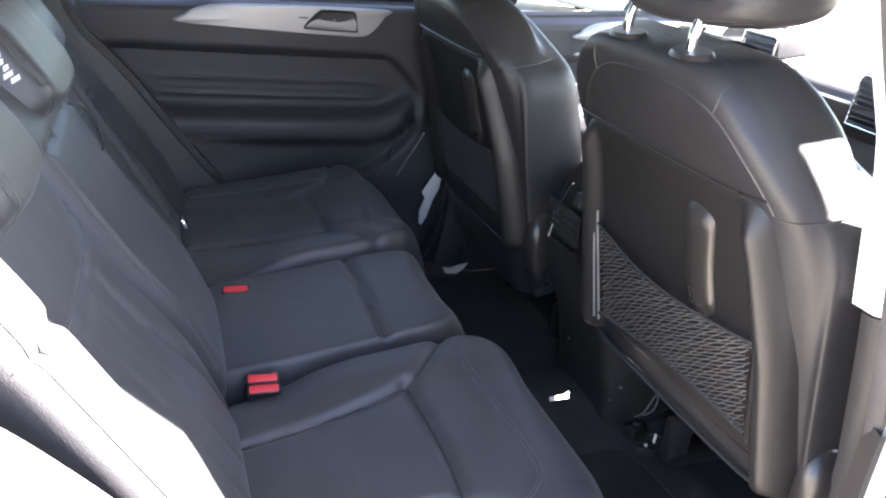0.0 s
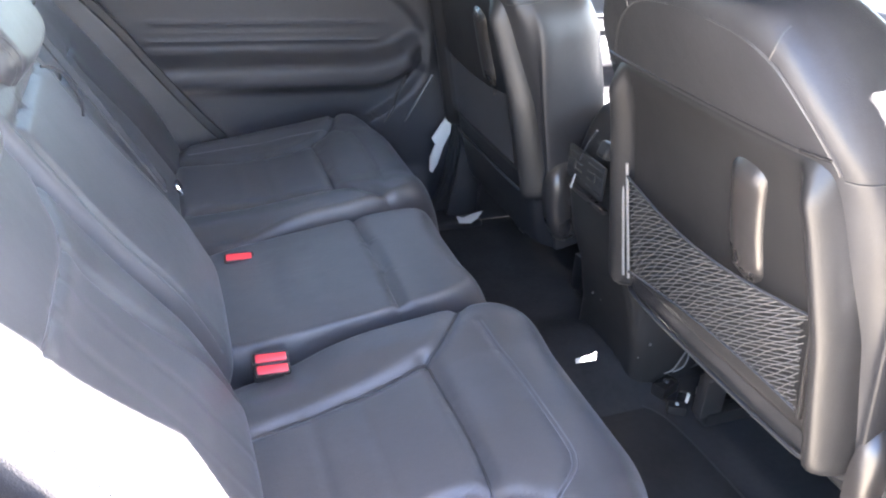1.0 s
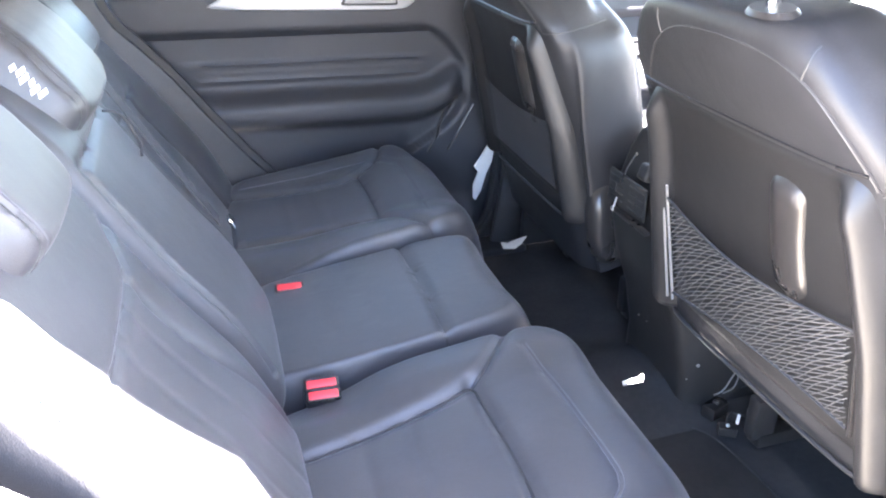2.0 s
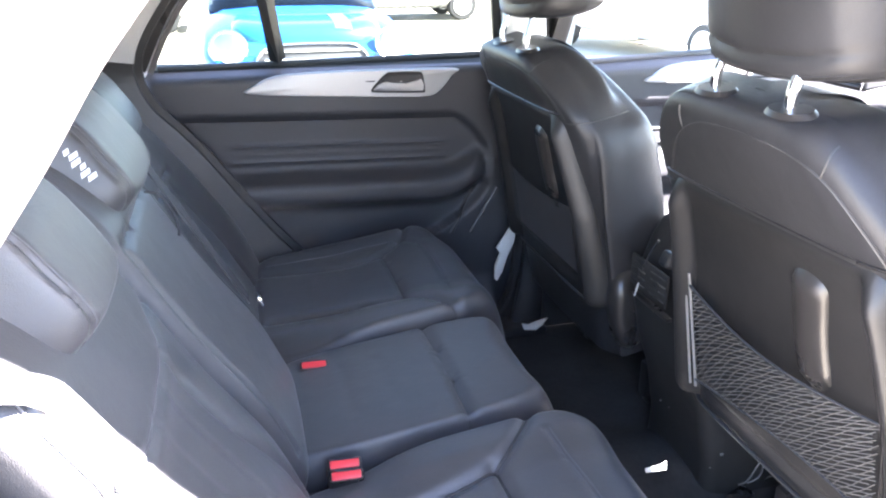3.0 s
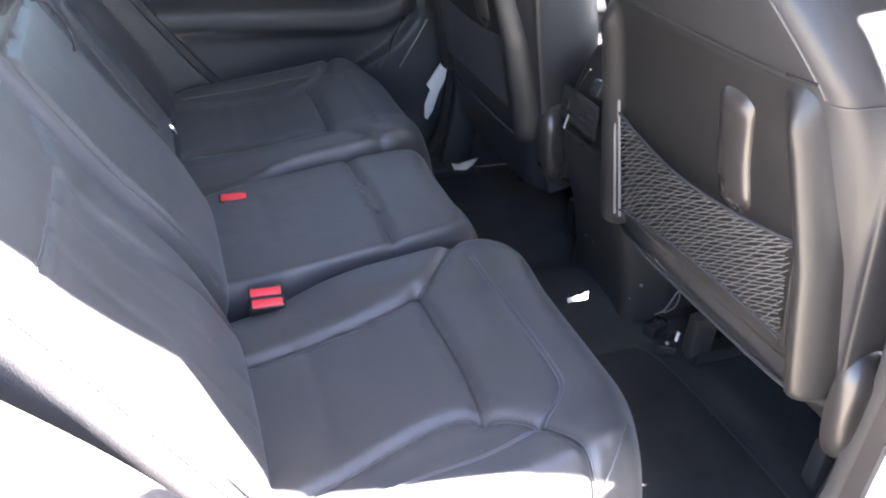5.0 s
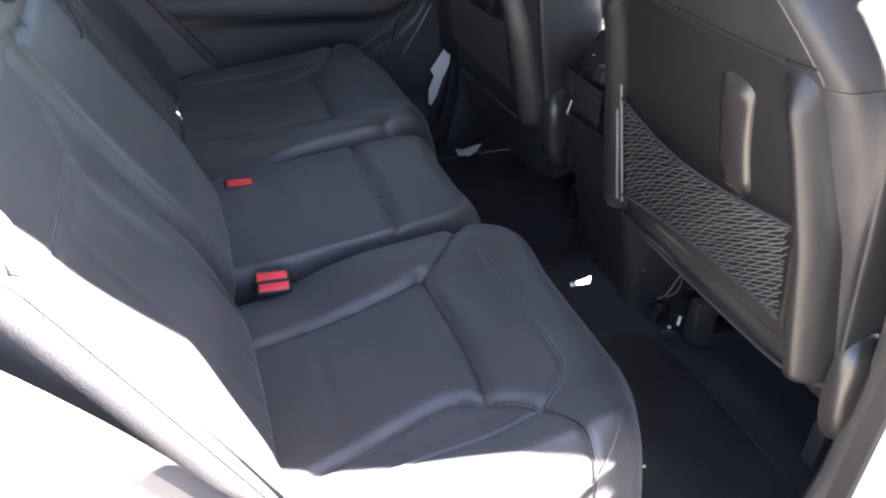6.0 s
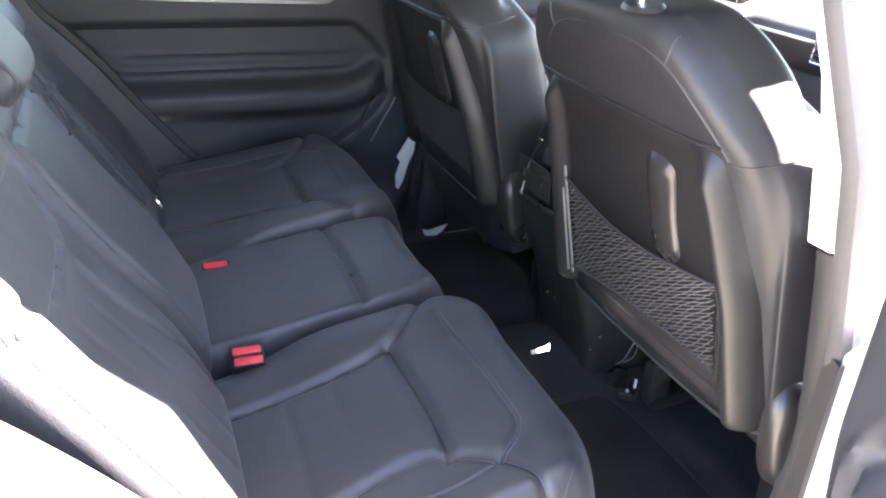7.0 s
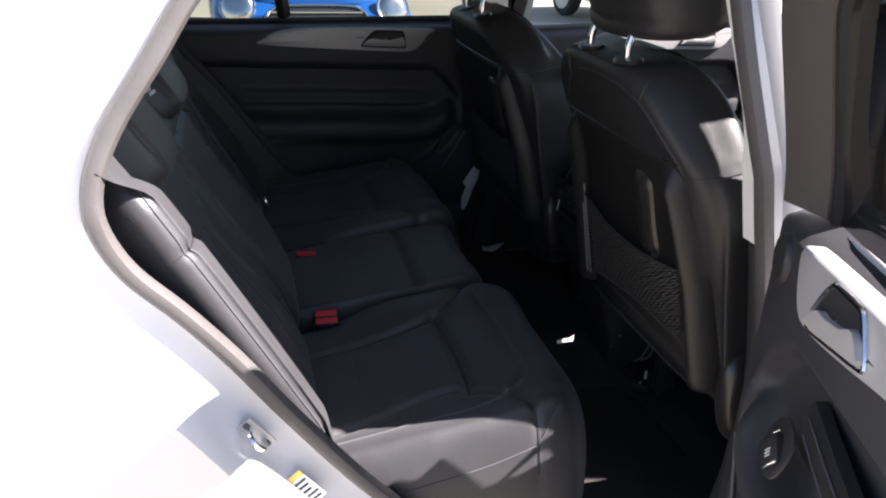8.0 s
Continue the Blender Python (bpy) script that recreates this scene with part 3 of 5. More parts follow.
# padded grab strap with two stitched seams
strap = [put_near(0.330 + 0.40 * q, 1.138 - 0.050 * q, near_relief(0.330 + 0.40 * q, 1.138 - 0.050 * q) + 0.014 + 0.012 * math.sin(math.pi * q)) for q in np.linspace(0, 1, 24)]
across = Vector((0.1, -0.05, 1.0))
gr = part("grab_strap", sweep(bmesh.new(), strap, [(-0.008, -0.026), (0.004, -0.022), (0.008, -0.008), (0.009, 0.008), (0.004, 0.022), (-0.008, 0.026)], up=across), LEATHER, door_near, "padded leather grab strap")
inward = (put_near(0, 0, 1) - put_near(0, 0, 0)).normalized()
for k in (-0.011, 0.011):
    part("stitching", tube([p + across.normalized() * k + inward * 0.0095 for p in strap[1:-1]], 0.0011, 5), STITCH, gr, "pale stitched seam")

# ---------------------------------------------------------------- rear bench
bench = thing("rear_bench", (0.1, CENTRE, 0.5), "black leather rear bench with a raised middle seat", "car seat")


def cushion(name, y0, y1, x_front, crown, seams, threads, side, edges, label="", corner=(0.0, 0.0), ribs=()):
    """One section of the bench cushion; side: where the outboard bolster lies (-1, 0, 1); corner: how far the front corners draw back."""
    x0 = -0.13
    hx, hy = (x_front - x0) / 2, (y1 - y0) / 2
    cx, cy = (x_front + x0) / 2, (y1 + y0) / 2

    def top(x, y):
        xx, w = x + cx, y / hy
        z = 0.805 + 0.14 * xx + crown - 0.006 * w * w
        z -= 0.02 * step(0.33, 0.42, xx)
        if side:
            z += 0.016 * step(0.50, 0.80, w * side)
            z += 0.012 * step(0.45, 0.75, -w * side) * step(0.04, 0.16, xx)
            z -= 0.020 * step(0.6, 0.9, -w * side) * (1 - step(-0.02, 0.10, xx))
            z -= 0.008 * math.exp(-((xx - 0.05) / 0.14) ** 2) * (1 - step(0.4, 0.75, abs(w)))
            z += 0.007 * math.exp(-((xx - 0.275) / 0.045) ** 2) * (1 - step(0.5, 0.9, abs(w)))
        for r in ribs:
            z -= 0.0016 * math.exp(-((xx - r) / 0.007) ** 2) * (1 - step(0.40, 0.55, abs(w)))
        return z

    def draw_back(x, y, z):
        w = y / hy
        k = max(0.0, x / hx) ** 2
        return (x - k * (corner[0] * step(0.30, 1.0, -w) + corner[1] * step(0.30, 1.0, w)), y, z)
    ss = [([(a - cx, b - cy) for a, b in line], dep, wid) for line, dep, wid in seams]
    p = Pillow(hx, hy, top, 0.60, edges, 10, 150 if side < 0 else 90, 150 if side < 0 else 90, ss, draw_back)
    m = Matrix.Translation((cx, cy, 0))
    ob = part(name, p.build(m), LEATHER_SEAT, bench, label)
    for line in threads:
        part("stitching", p.line(m, [(a - cx, b - cy) for a, b in line], 0.0012, 0.0008), STITCH, ob, "grey stitched seam")
    for line, dep, wid in seams:
        if dep > 0.005:
            part("piping", p.line(m, [(a - cx, b - cy) for a, b in line], 0.0018, 0.0004, 0.006), PLASTIC, ob, "dark seam piping")
    return ob


def curve2(pts, per=6):
    return [(p.x, p.y) for p in curve_through([(a, b, 0) for a, b in pts], per)]


N_FRONT = curve2([(0.21, 0.168), (0.215, 0.265), (0.212, 0.434)])
N_OUT = curve2([(-0.10, 0.125), (-0.02, 0.146), (0.05, 0.163), (0.123, 0.182), (0.175, 0.187), (0.21, 0.168), (0.235, 0.156), (0.264, 0.129), (0.294, 0.089), (0.305, 0.053), (0.308, 0.026)])
N_IN = curve2([(-0.07, 0.388), (0.057, 0.404), (0.157, 0.417), (0.212, 0.434), (0.247, 0.46), (0.308, 0.533)])
N_ROLL = curve2([(0.306, 0.47), (0.312, 0.38), (0.314, 0.31), (0.315, 0.213), (0.311, 0.179), (0.299, 0.159), (0.265, 0.131)])
N_SWEEP = curve2([(-0.06, 0.108), (0.048, 0.114), (0.104, 0.119), (0.179, 0.118), (0.231, 0.124), (0.264, 0.129)])
N_LOW = curve2([(0.06, 0.030), (0.16, 0.032), (0.25, 0.035), (0.308, 0.040), (0.345, 0.058), (0.385, 0.10)])
NEAR_SEAMS = [(N_FRONT, 0.009, 0.009), (N_OUT, 0.010, 0.009), (N_IN, 0.011, 0.010), (N_ROLL, 0.0035, 0.005)]
N_TWIN = [(a + 0.005, b - 0.004) for a, b in N_ROLL]
cushion("near_cushion", 0.012, 0.546, 0.452, 0.0, NEAR_SEAMS + [(N_SWEEP, 0.0035, 0.005), (N_LOW, 0.003, 0.005)],
        [N_ROLL, N_TWIN, N_SWEEP, [(a, b - 0.006) for a, b in N_SWEEP], N_LOW, [(a + 0.004, b) for a, b in N_OUT[-18:]]], -1,
        (0.05, 0.085, 0.065, 0.03), corner=(0.080, 0.012), ribs=(0.037, 0.106))
MID = [(0.216, 0.56), (0.218, 0.72), (0.216, 0.88)]
cushion("middle_cushion", 0.550, 0.898, 0.406, 0.006, [(MID, 0.009, 0.007)], [], 0, (0.05, 0.06, 0.022, 0.022), ribs=(0.04, 0.11))


def flip(line):
    return [(a, 1.448 - b) for a, b in line]


cushion("far_cushion", 0.902, 1.436, 0.448, 0.004,
        [(flip(l), d, w) for l, d, w in NEAR_SEAMS], [flip(N_ROLL), flip(N_SWEEP)], 1, (0.05, 0.085, 0.03, 0.065), corner=(0.020, 0.080), ribs=(0.037, 0.106))

BACK_UP = Vector((-0.482, 0, 0.876))
BACK_OUT = Vector((0.876, 0, 0.482))


def back_frame(y, set_back=0.0):
    """Local x across the car, y up the backrest, z out of it."""
    m = Matrix((Vector((0, 1, 0)), BACK_UP, BACK_OUT)).transposed().to_4x4()
    m.translation = Vector((-0.055, y, 0.83)) - BACK_OUT * set_back
    return m


def backrest(name, y0, y1, set_back, seams, threads, side, label=""):
    h, cy = (y1 - y0) / 2, (y0 + y1) / 2
    s0, s1 = -0.10, 0.60
    hs, cs = (s1 - s0) / 2, (s1 + s0) / 2

    def top(x, s):
        w, ss = x / h, s + cs
        t = 0.0 - 0.010 * w * w + 0.012 * math.exp(-((ss - 0.10) / 0.10) ** 2)
        t -= 0.03 * step(0.42, 0.58, ss)
        if side > 0:
            t += 0.028 * step(0.35, 0.85, w * side) * (1 - step(0.22, 0.5, ss))
        if side:
            # hollow middle field below the cross seam
            t -= 0.007 * (1 - step(0.45, 0.75, abs(w))) * (1 - step(0.27, 0.315, ss)) * step(-0.02, 0.08, ss)
        return t
    sm = [([(a - cy, b - cs) for a, b in line], d, wd) for line, d, wd in seams]
    p = Pillow(h, hs, top, -0.12, (0.03, 0.03, 0.05, 0.05) if side <= 0 else 0.05, 9, 110, 130, sm)
    m = back_frame(cy, set_back) @ Matrix.Translation((0, cs, 0))
    ob = part(name, p.build(m), LEATHER_SEAT, bench, label)
    for line in threads:
        part("stitching", p.line(m, [(a - cy, b - cs) for a, b in line], 0.001, 0.0006), STITCH, ob, "grey stitched seam")
    return ob


B_IN = curve2([(0.440, -0.02), (0.436, 0.05), (0.406, 0.155), (0.393, 0.25), (0.390, 0.312)])
B_TOP = curve2([(0.15, 0.309), (0.20, 0.312), (0.28, 0.3115), (0.39, 0.312), (0.44, 0.339), (0.485, 0.364)])
B_OUT = curve2([(0.165, -0.04), (0.170, 0.12), (0.178, 0.24), (0.20, 0.312)])
B_RIB = [curve2([(y, -0.02), (y + 0.004, 0.15), (y, 0.308)]) for y in (0.25, 0.325)]
backrest("near_backrest", 0.092, 0.497, 0.0, [(B_IN, 0.006, 0.007), (B_TOP, 0.005, 0.006), (B_OUT, 0.003, 0.008)] + [(r, 0.0016, 0.007) for r in B_RIB], [[(a, b + 0.004) for a, b in B_TOP]], -1)


def side_bolster():
    """The fixed padded wedge between the backrest and the doorway, with a sewn edge and a cross seam."""
    m = back_frame(0.0)

    def ring(s):
        up = step(0.45, 0.535, s)
        low = 1 - step(-0.02, 0.07, s)
        pinch = 0.006 * math.exp(-((s - 0.385) / 0.008) ** 2)
        full = math.sin(math.pi * min(1.0, max(0.0, (s + 0.06) / 0.62))) ** 0.5
        ridge = 0.068 + 0.014 * full + 0.006 * step(0.25, 0.45, s) - 0.050 * up - 0.035 * low - pinch
        lift = 0.036 + 0.010 * full - 0.020 * up - 0.02 * low - pinch
        edge = 0.026 + 0.006 * low + 0.030 * up
        pts = [(0.155 - 0.03 * up, -0.06), (ridge + 0.032, 0.0), (ridge + 0.012, lift - 0.012), (ridge - 0.010, lift), (ridge - 0.040, lift - 0.002),
               (edge + 0.012, lift * 0.55 + 0.012), (edge, lift * 0.45 + 0.002), (edge + 0.002, lift * 0.3 - 0.014), (edge + 0.018, -0.04), (edge + 0.040, -0.10)]
        return [(p.x, p.y) for p in curve_through([(a, b, 0) for a, b in pts], 5)]
    bm = bmesh.new()
    rows = [[m @ Vector((y, s, z)) for y, z in ring(s)] for s in np.linspace(-0.06, 0.53, 94)]
    rr = grid(bm, rows)
    for r in (rr[0], rr[-1]):
        bm.faces.new(r)
    bm.faces.new([r[0] for r in rr] + [r[-1] for r in rr[::-1]])
    ob = part("side_bolster", bm, LEATHER_SEAT, bench, "padded black leather side bolster")
    for k, lift in ((27, 0.0006),):
        line = []
        for s in np.linspace(-0.03, 0.52, 70):
            y, z = ring(s)[k]
            line.append(m @ Vector((y - 0.0006, s, z + lift)))
        part("stitching", tube(line, 0.0012, 5), STITCH, ob, "sewn edge of the bolster")
    part("cross_seam", tube([m @ Vector((y, 0.385, z + 0.0005)) for y, z in ring(0.385)[5:32]], 0.0012, 5), PLASTIC, ob, "dark cross seam")
    return ob


side_bolster()
M_A = curve2([(0.545, 0.0), (0.545, 0.36), (0.57, 0.40), (0.80, 0.40), (0.83, 0.36), (0.83, 0.0)])
backrest("middle_backrest", 0.503, 0.868, 0.0, [(M_A, 0.007, 0.006)], [], 0)
part("pull_loop", tube([back_frame(0.0) @ Vector((a, b, c)) for a, b, c in
                        [(p.x, p.y, p.z) for p in curve_through([(0.775, 0.40, 0.0), (0.785, 0.385, 0.012), (0.79, 0.36, 0.014), (0.782, 0.33, 0.010), (0.77, 0.315, 0.002)], 6)]], 0.0022, 6),
     WEBBING, bench, "black pull loop")
backrest("far_backrest", 0.874, 1.44, 0.055, [([(1.448 - a, b) for a, b in l], 0.007, 0.007) for l in (B_IN, B_TOP, B_OUT)], [], 1)


def head_rest(y, w, set_back=0.0, label=""):
    """A low head restraint that hangs over the top of the backrest: a front pad with sewn, rounded ends."""
    m = back_frame(y, set_back) @ Matrix.Translation((0, 0.522, -0.05))
    turn = w - 0.048

    def top(x, s):
        t = 0.080 - 0.006 * (x / w) ** 2 - 0.030 * step(-0.01, 0.12, s) + 0.004 * math.exp(-((s + 0.06) / 0.04) ** 2)
        return t - 0.022 * step(turn - 0.006, w, abs(x)) + 0.003 * math.exp(-((abs(x) - turn - 0.014) / 0.009) ** 2)
    ends = [curve2([(k * (turn - 0.02), 0.10), (k * (turn - 0.004), 0.03), (k * turn, -0.04), (k * (turn - 0.006), -0.105)]) for k in (-1, 1)]
    p = Pillow(w, 0.112, top, -0.055, (0.045, 0.045, 0.022, 0.06), 6, 90, 60, [(e, 0.006, 0.004) for e in ends])
    ob = part("head_restraint", p.build(m), LEATHER_SEAT, bench, label or "low black leather head restraint")
    for e in ends:
        part("seam", p.line(m, e, 0.0013, 0.0002), PLASTIC, ob, "dark sewn seam")
        part("stitching", p.line(m, [(a - 0.005 * (1 if a > 0 else -1), b) for a, b in e], 0.0008, 0.0004), STITCH, ob)
    return ob, m, p


head_rest(0.310, 0.132)
mid_head, mh, mp = head_rest(0.735, 0.168)
head_rest(1.17, 0.145, 0.055)
# unreadable white print on the end of the middle head restraint
for i in range(6):
    u0, v0, hi_ = -0.139 + 0.0015 * (i % 2), 0.006 - 0.0084 * i, 0.0058 if i % 3 else 0.0035
    bm = bmesh.new()
    grid(bm, [[mh @ Vector(mp.place(u0 + hi_ * a + 0.0016 * b, v0 + 0.0062 * b, 0.0016)) for a in (-0.5, 0, 0.5)] for b in (-0.5, 0, 0.5)])
    part("print_bar", bm, WHITE_INK, mid_head, "small white print")

# plinth under the cushion
part("seat_base", box(0.42, 1.38, 0.17, pose(0.10, CENTRE, 0.585), 0.02, 2), CARPET, bench, "black carpeted seat base")


def buckle(x, y, z, buttons):
    """Belt buckles side by side, tilted back towards the backrest, each a shell with a red button in its slot."""
    b = thing("belt_buckle", (x, y, z - 0.05), "black belt buckle with red release button on the bench" if buttons == 1 else
              "pair of black belt buckles with red release buttons on the bench", "belt buckle", "belt buckles")
    for i in range(buttons):
        o = Vector((x, y, z)) + Vector((0.0, -0.017, -0.008)) * (i - 0.5) * (buttons > 1)
        m = frame_of(o, (0.98, -0.06, 0.0), (0.06, 0.80, 0.50))
        sh = part("buckle_shell", box(0.052, 0.0185, 0.066, m @ Matrix.Translation((0, 0, -0.024)), 0.005, 3), PLASTIC_SMOOTH, b)
        part("release_button", box(0.044, 0.0125, 0.012, m @ Matrix.Translation((0, -0.001, 0.0055)), 0.0025, 2), RED, sh, "red release button")
        part("tongue_slot", box(0.030, 0.0022, 0.004, m @ Matrix.Translation((0, 0.0072, 0.0085)), 0.0006, 1), DARK_INK, sh, "dark tongue slot")
    strap = [Vector((x - 0.02, y + 0.004, z - 0.045)), Vector((x - 0.055, y + 0.005, z - 0.05)), Vector((x - 0.09, y + 0.005, z - 0.045))]
    part("buckle_strap", sweep(bmesh.new(), strap, [(-0.018, -0.001), (0.018, -0.001), (0.018, 0.001), (-0.018, 0.001)], up=(0, 0, 1)), WEBBING, b)
    return b


buckle(0.006, 0.516, 0.803, 2)
buckle(-0.004, 0.832, 0.806, 1)

# belt that runs down the gap beside the middle backrest, with its tongue
belt = thing("seat_belt", (-0.09, 0.868, 0.93), "black seat belt with a metal tongue against the backrest", "seat belt")
bp = [back_frame(0.878) @ Vector((0, s, 0.004)) for s in np.linspace(0.12, 0.56, 14)]
part("webbing", sweep(bmesh.new(), bp, [(-0.0012, -0.022), (0.0012, -0.022), (0.0012, 0.022), (-0.0012, 0.022)], up=(0, 1, 0)), WEBBING, belt)
part("belt_tongue", box(0.03, 0.02, 0.008, back_frame(0.882) @ pose(0.0, 0.105, 0.02), 0.003, 2), CHROME, belt, "shiny metal tongue")


# ---------------------------------------------------------------- front seats
def front_seat(dx, y, label, detail, slim, rise, aside, low):
    """A front seat seen from behind: shell, rear panel with net, head restraint on two posts, cushion and rails."""
    seat = thing("front_seat", (0.80 + dx, y, 0.5), label, "car seat", "front seats")
    up, rear = Vector((-0.189, 0, 0.982)), Vector((-0.982, 0, -0.189))
    m = Matrix((Vector((0, -1, 0)), up, rear)).transposed().to_4x4()     # x to the near side, y up, z rearwards
    m.translation = Vector((0.635 + dx, y, 0.836))
    SS = [low - 0.01, 0.0, 0.20, 0.34, 0.40, 0.44, 0.478, 0.505, 0.524, 0.533, 0.538, 0.540]

    def section(s, sx):
        """Half section at the height s: flat rear, slanted wing, side and front; the inner shoulder is the squarer one."""
        def soft(vals):
            q = min(0.03, max(0.0, 0.54 - s) * 0.6)
            return float(np.mean(np.interp(np.linspace(s - q, s + q, 7), SS, vals)))
        if sx > 0:
            k = 1 - slim * step(0.36, 0.50, s)
            r = k * soft([0.225, 0.232, 0.232, 0.228, 0.206, 0.178, 0.150, 0.124, 0.108, 0.100, 0.090, 0.05])
            w = k * soft([0.255, 0.263, 0.264, 0.262, 0.242, 0.217, 0.190, 0.160, 0.136, 0.122, 0.108, 0.06])
        else:
            r = soft([0.225, 0.235, 0.238, 0.244, 0.243, 0.234, 0.216, 0.194, 0.172, 0.155, 0.135, 0.05])
            w = soft([0.255, 0.266, 0.272, 0.282, 0.284, 0.276, 0.258, 0.234, 0.206, 0.184, 0.160, 0.06])
        zr = soft([0.022, 0.030, 0.031, 0.040, 0.053, 0.066, 0.076, 0.081, 0.079, 0.074, 0.066, 0.045])
        zm = soft([-0.03, -0.02, -0.02, -0.03, -0.04, -0.046, -0.046, -0.034, -0.022, -0.012, -0.005, 0.0])
        zf = soft([-0.12, -0.14, -0.145, -0.14, -0.115, -0.098, -0.082, -0.064, -0.050, -0.040, -0.030, -0.01])
        ff = 1 - 0.35 * step(0.36, 0.50, s)
        pts = [(0.0, zr + 0.001), (r * 0.55, zr), (r * 0.88, zr - 0.004), (r * 1.0, zr - 0.016), ((r + w) / 2, (zr - 0.016 + zm) / 2), (w - 0.006, zm + 0.018), (w, zm - 0.012),
               (w * ff - 0.008, zf + 0.03), (w * ff - 0.035, zf + 0.004), (w * ff * 0.6, zf), (0.0, zf)]
        if sx > 0:
            q = step(0.34, 0.42, s)
            pts[3:7] = [(r + (w - r) * (0.2 + 0.3 * q), zr - 0.018), (w - 0.010 + 0.004 * q, (zr + zm) / 2 + 0.006 * q), (w - 0.003 * q, zm + 0.022 + 0.012 * q), (w - 0.008 * q, zm - 0.012)]
        return [(p.x, p.y) for p in curve_through([(x, z, 0) for x, z in pts], 5)]

    memo = {}

    def rear_z(x, s):
        key = (round(s, 4), x > 0)
        if key not in memo:
            h = section(s, 1 if x > 0 else -1)
            k = max(range(len(h)), key=lambda i: h[i][0])
            memo[key] = ([q[0] for q in h[:k + 1]], [q[1] for q in h[:k + 1]])
        return float(np.interp(abs(x), *memo[key]))

    bm = bmesh.new()
    rows = []
    for s in list(np.linspace(low, 0.52, 66)) + [0.524, 0.528, 0.531, 0.5335, 0.536, 0.538, 0.5392, 0.540]:
        h, g = section(s, 1), section(s, -1)
        crease = 0.0022 * math.exp(-((s - 0.392) / 0.0035) ** 2)
        ring = [(x, z) for x, z in h] + [(-x, z) for x, z in g[-2:0:-1]]
        rows.append([m @ Vector((x * (1 - crease * 3), s + rise * step(0.42, 0.54, s), z)) for x, z in ring])
    rr = grid(bm, rows, close=True)
    bm.faces.new(rr[0])
    bm.faces.new(rr[-1])
    shell = part("back_shell", bm, LEATHER, seat, "black leather seat back")

    def on_shell(x, s, lift=0.0006):
        return m @ Vector((x, s + rise * step(0.42, 0.54, s), rear_z(x, s) + lift))
    for sx in (-1, 1):
        seam = curve2([(sx * 0.2085, 0.396), (sx * 0.202, 0.410), (sx * 0.174, 0.450), (sx * 0.136, 0.487), (sx * 0.085, 0.508), (0.0, 0.514)], 8)
        part("stitching", tube([on_shell(a, b, 0.0002) for a, b in seam], 0.0005, 5), STITCH_DARK, shell)
        part("seam", tube([on_shell(a - sx * 0.004, b, -0.0006) for a, b in seam[:-4]], 0.0014, 5), PLASTIC, shell, "dark sewn seam")
        h = [q for q in section(0.392, sx) if abs(q[0]) > 0.205][:22]
        part("side_seam", tube([m @ Vector((sx * q[0] * 1.001, 0.392, q[1])) for q in h], 0.0012, 5), PLASTIC, shell, "dark sewn seam")
        part("shoulder_seam", tube([on_shell(sx * a, b, 0.0) for a, b in curve2([(0.126, 0.492), (0.130, 0.506), (0.130, 0.520)])], 0.0011, 5), PLASTIC, shell, "dark sewn seam")

    # hard rear panel with raised side rims and a sunk middle
    ph, pc = 0.245, 0.203

    def panel_top(x, s):
        w = abs(x)
        fade = 1 - step(0.155, 0.211, s)
        rim = step(0.192, 0.212, w) * fade
        t = 0.020 + 0.016 * rim + 0.008 * fade * math.exp(-((w - 0.222) / 0.014) ** 2)
        t -= 0.010 * (1 - step(-0.190, -0.165, s)) * (1 - rim)
        return t

    def panel_warp(x, s, z):
        k = float(np.interp(s + pc, [-0.05, 0.0, 0.2, 0.4], [1.06, 1.05, 0.98, 0.835]))
        return (x * k, s + pc, z - 0.017 + rear_z(max(-0.19, min(x * k, 0.19)), s + pc))
    pp = Pillow(ph, 0.214, panel_top, -0.005, 0.020, 18, 96, 60, (), panel_warp)
    panel = part("rear_panel", pp.build(m), PANEL, seat, "hard black rear panel with raised rims")
    lip = [on_shell(x, 0.412, 0.001) for x in np.linspace(-0.212, 0.198, 30)]
    part("panel_lip", tube(lip, 0.0022, 6), PLASTIC_SMOOTH, panel, "dark lip along the panel top")
    edge = [m @ Vector((x, -0.010, rear_z(x, -0.010) + 0.006)) for x in np.linspace(-0.225, 0.232, 26)]
    part("panel_edge", tube(edge, 0.0035, 6), PLASTIC, panel, "thin edge along the panel bottom")
    # upright fluted ridge in the panel
    ridge = [m @ Vector((0.0865 - 0.010 * math.sin(k * 3.0), 0.178 + 0.186 * k, 0.002 - 0.016 * step(0.90, 1.0, k) - 0.012 * (1 - step(0.1, 0.25, k)) + rear_z(0.06, 0.178 + 0.186 * k))) for k in np.linspace(0, 1, 30)]
    part("panel_ridge", sweep(bmesh.new(), ridge, [(0.029 * math.cos(a), 0.014 * math.sin(a)) for a in np.linspace(0, 2 * math.pi, 16, endpoint=False)], up=rear), PLASTIC_SMOOTH, panel, "smooth upright ridge")
    # elastic net pocket
    if detail:
        net = bmesh.new()

        def at(u, v):
            """u 0..1 from the near rim to the far one; v 0..1 from the lower to the upper hem."""
            x = 0.194 - 0.382 * u
            top_s = 0.218 + 0.005 * u - 0.016 * math.sin(math.pi * u)
            low_s = 0.074 - 0.026 * u
            s = low_s + (top_s - low_s) * v
            return m @ Vector((x, s, 0.044 - 0.010 * math.sin(math.pi * u) * (1 - v) + 0.012 * math.sin(math.pi * u) * v))
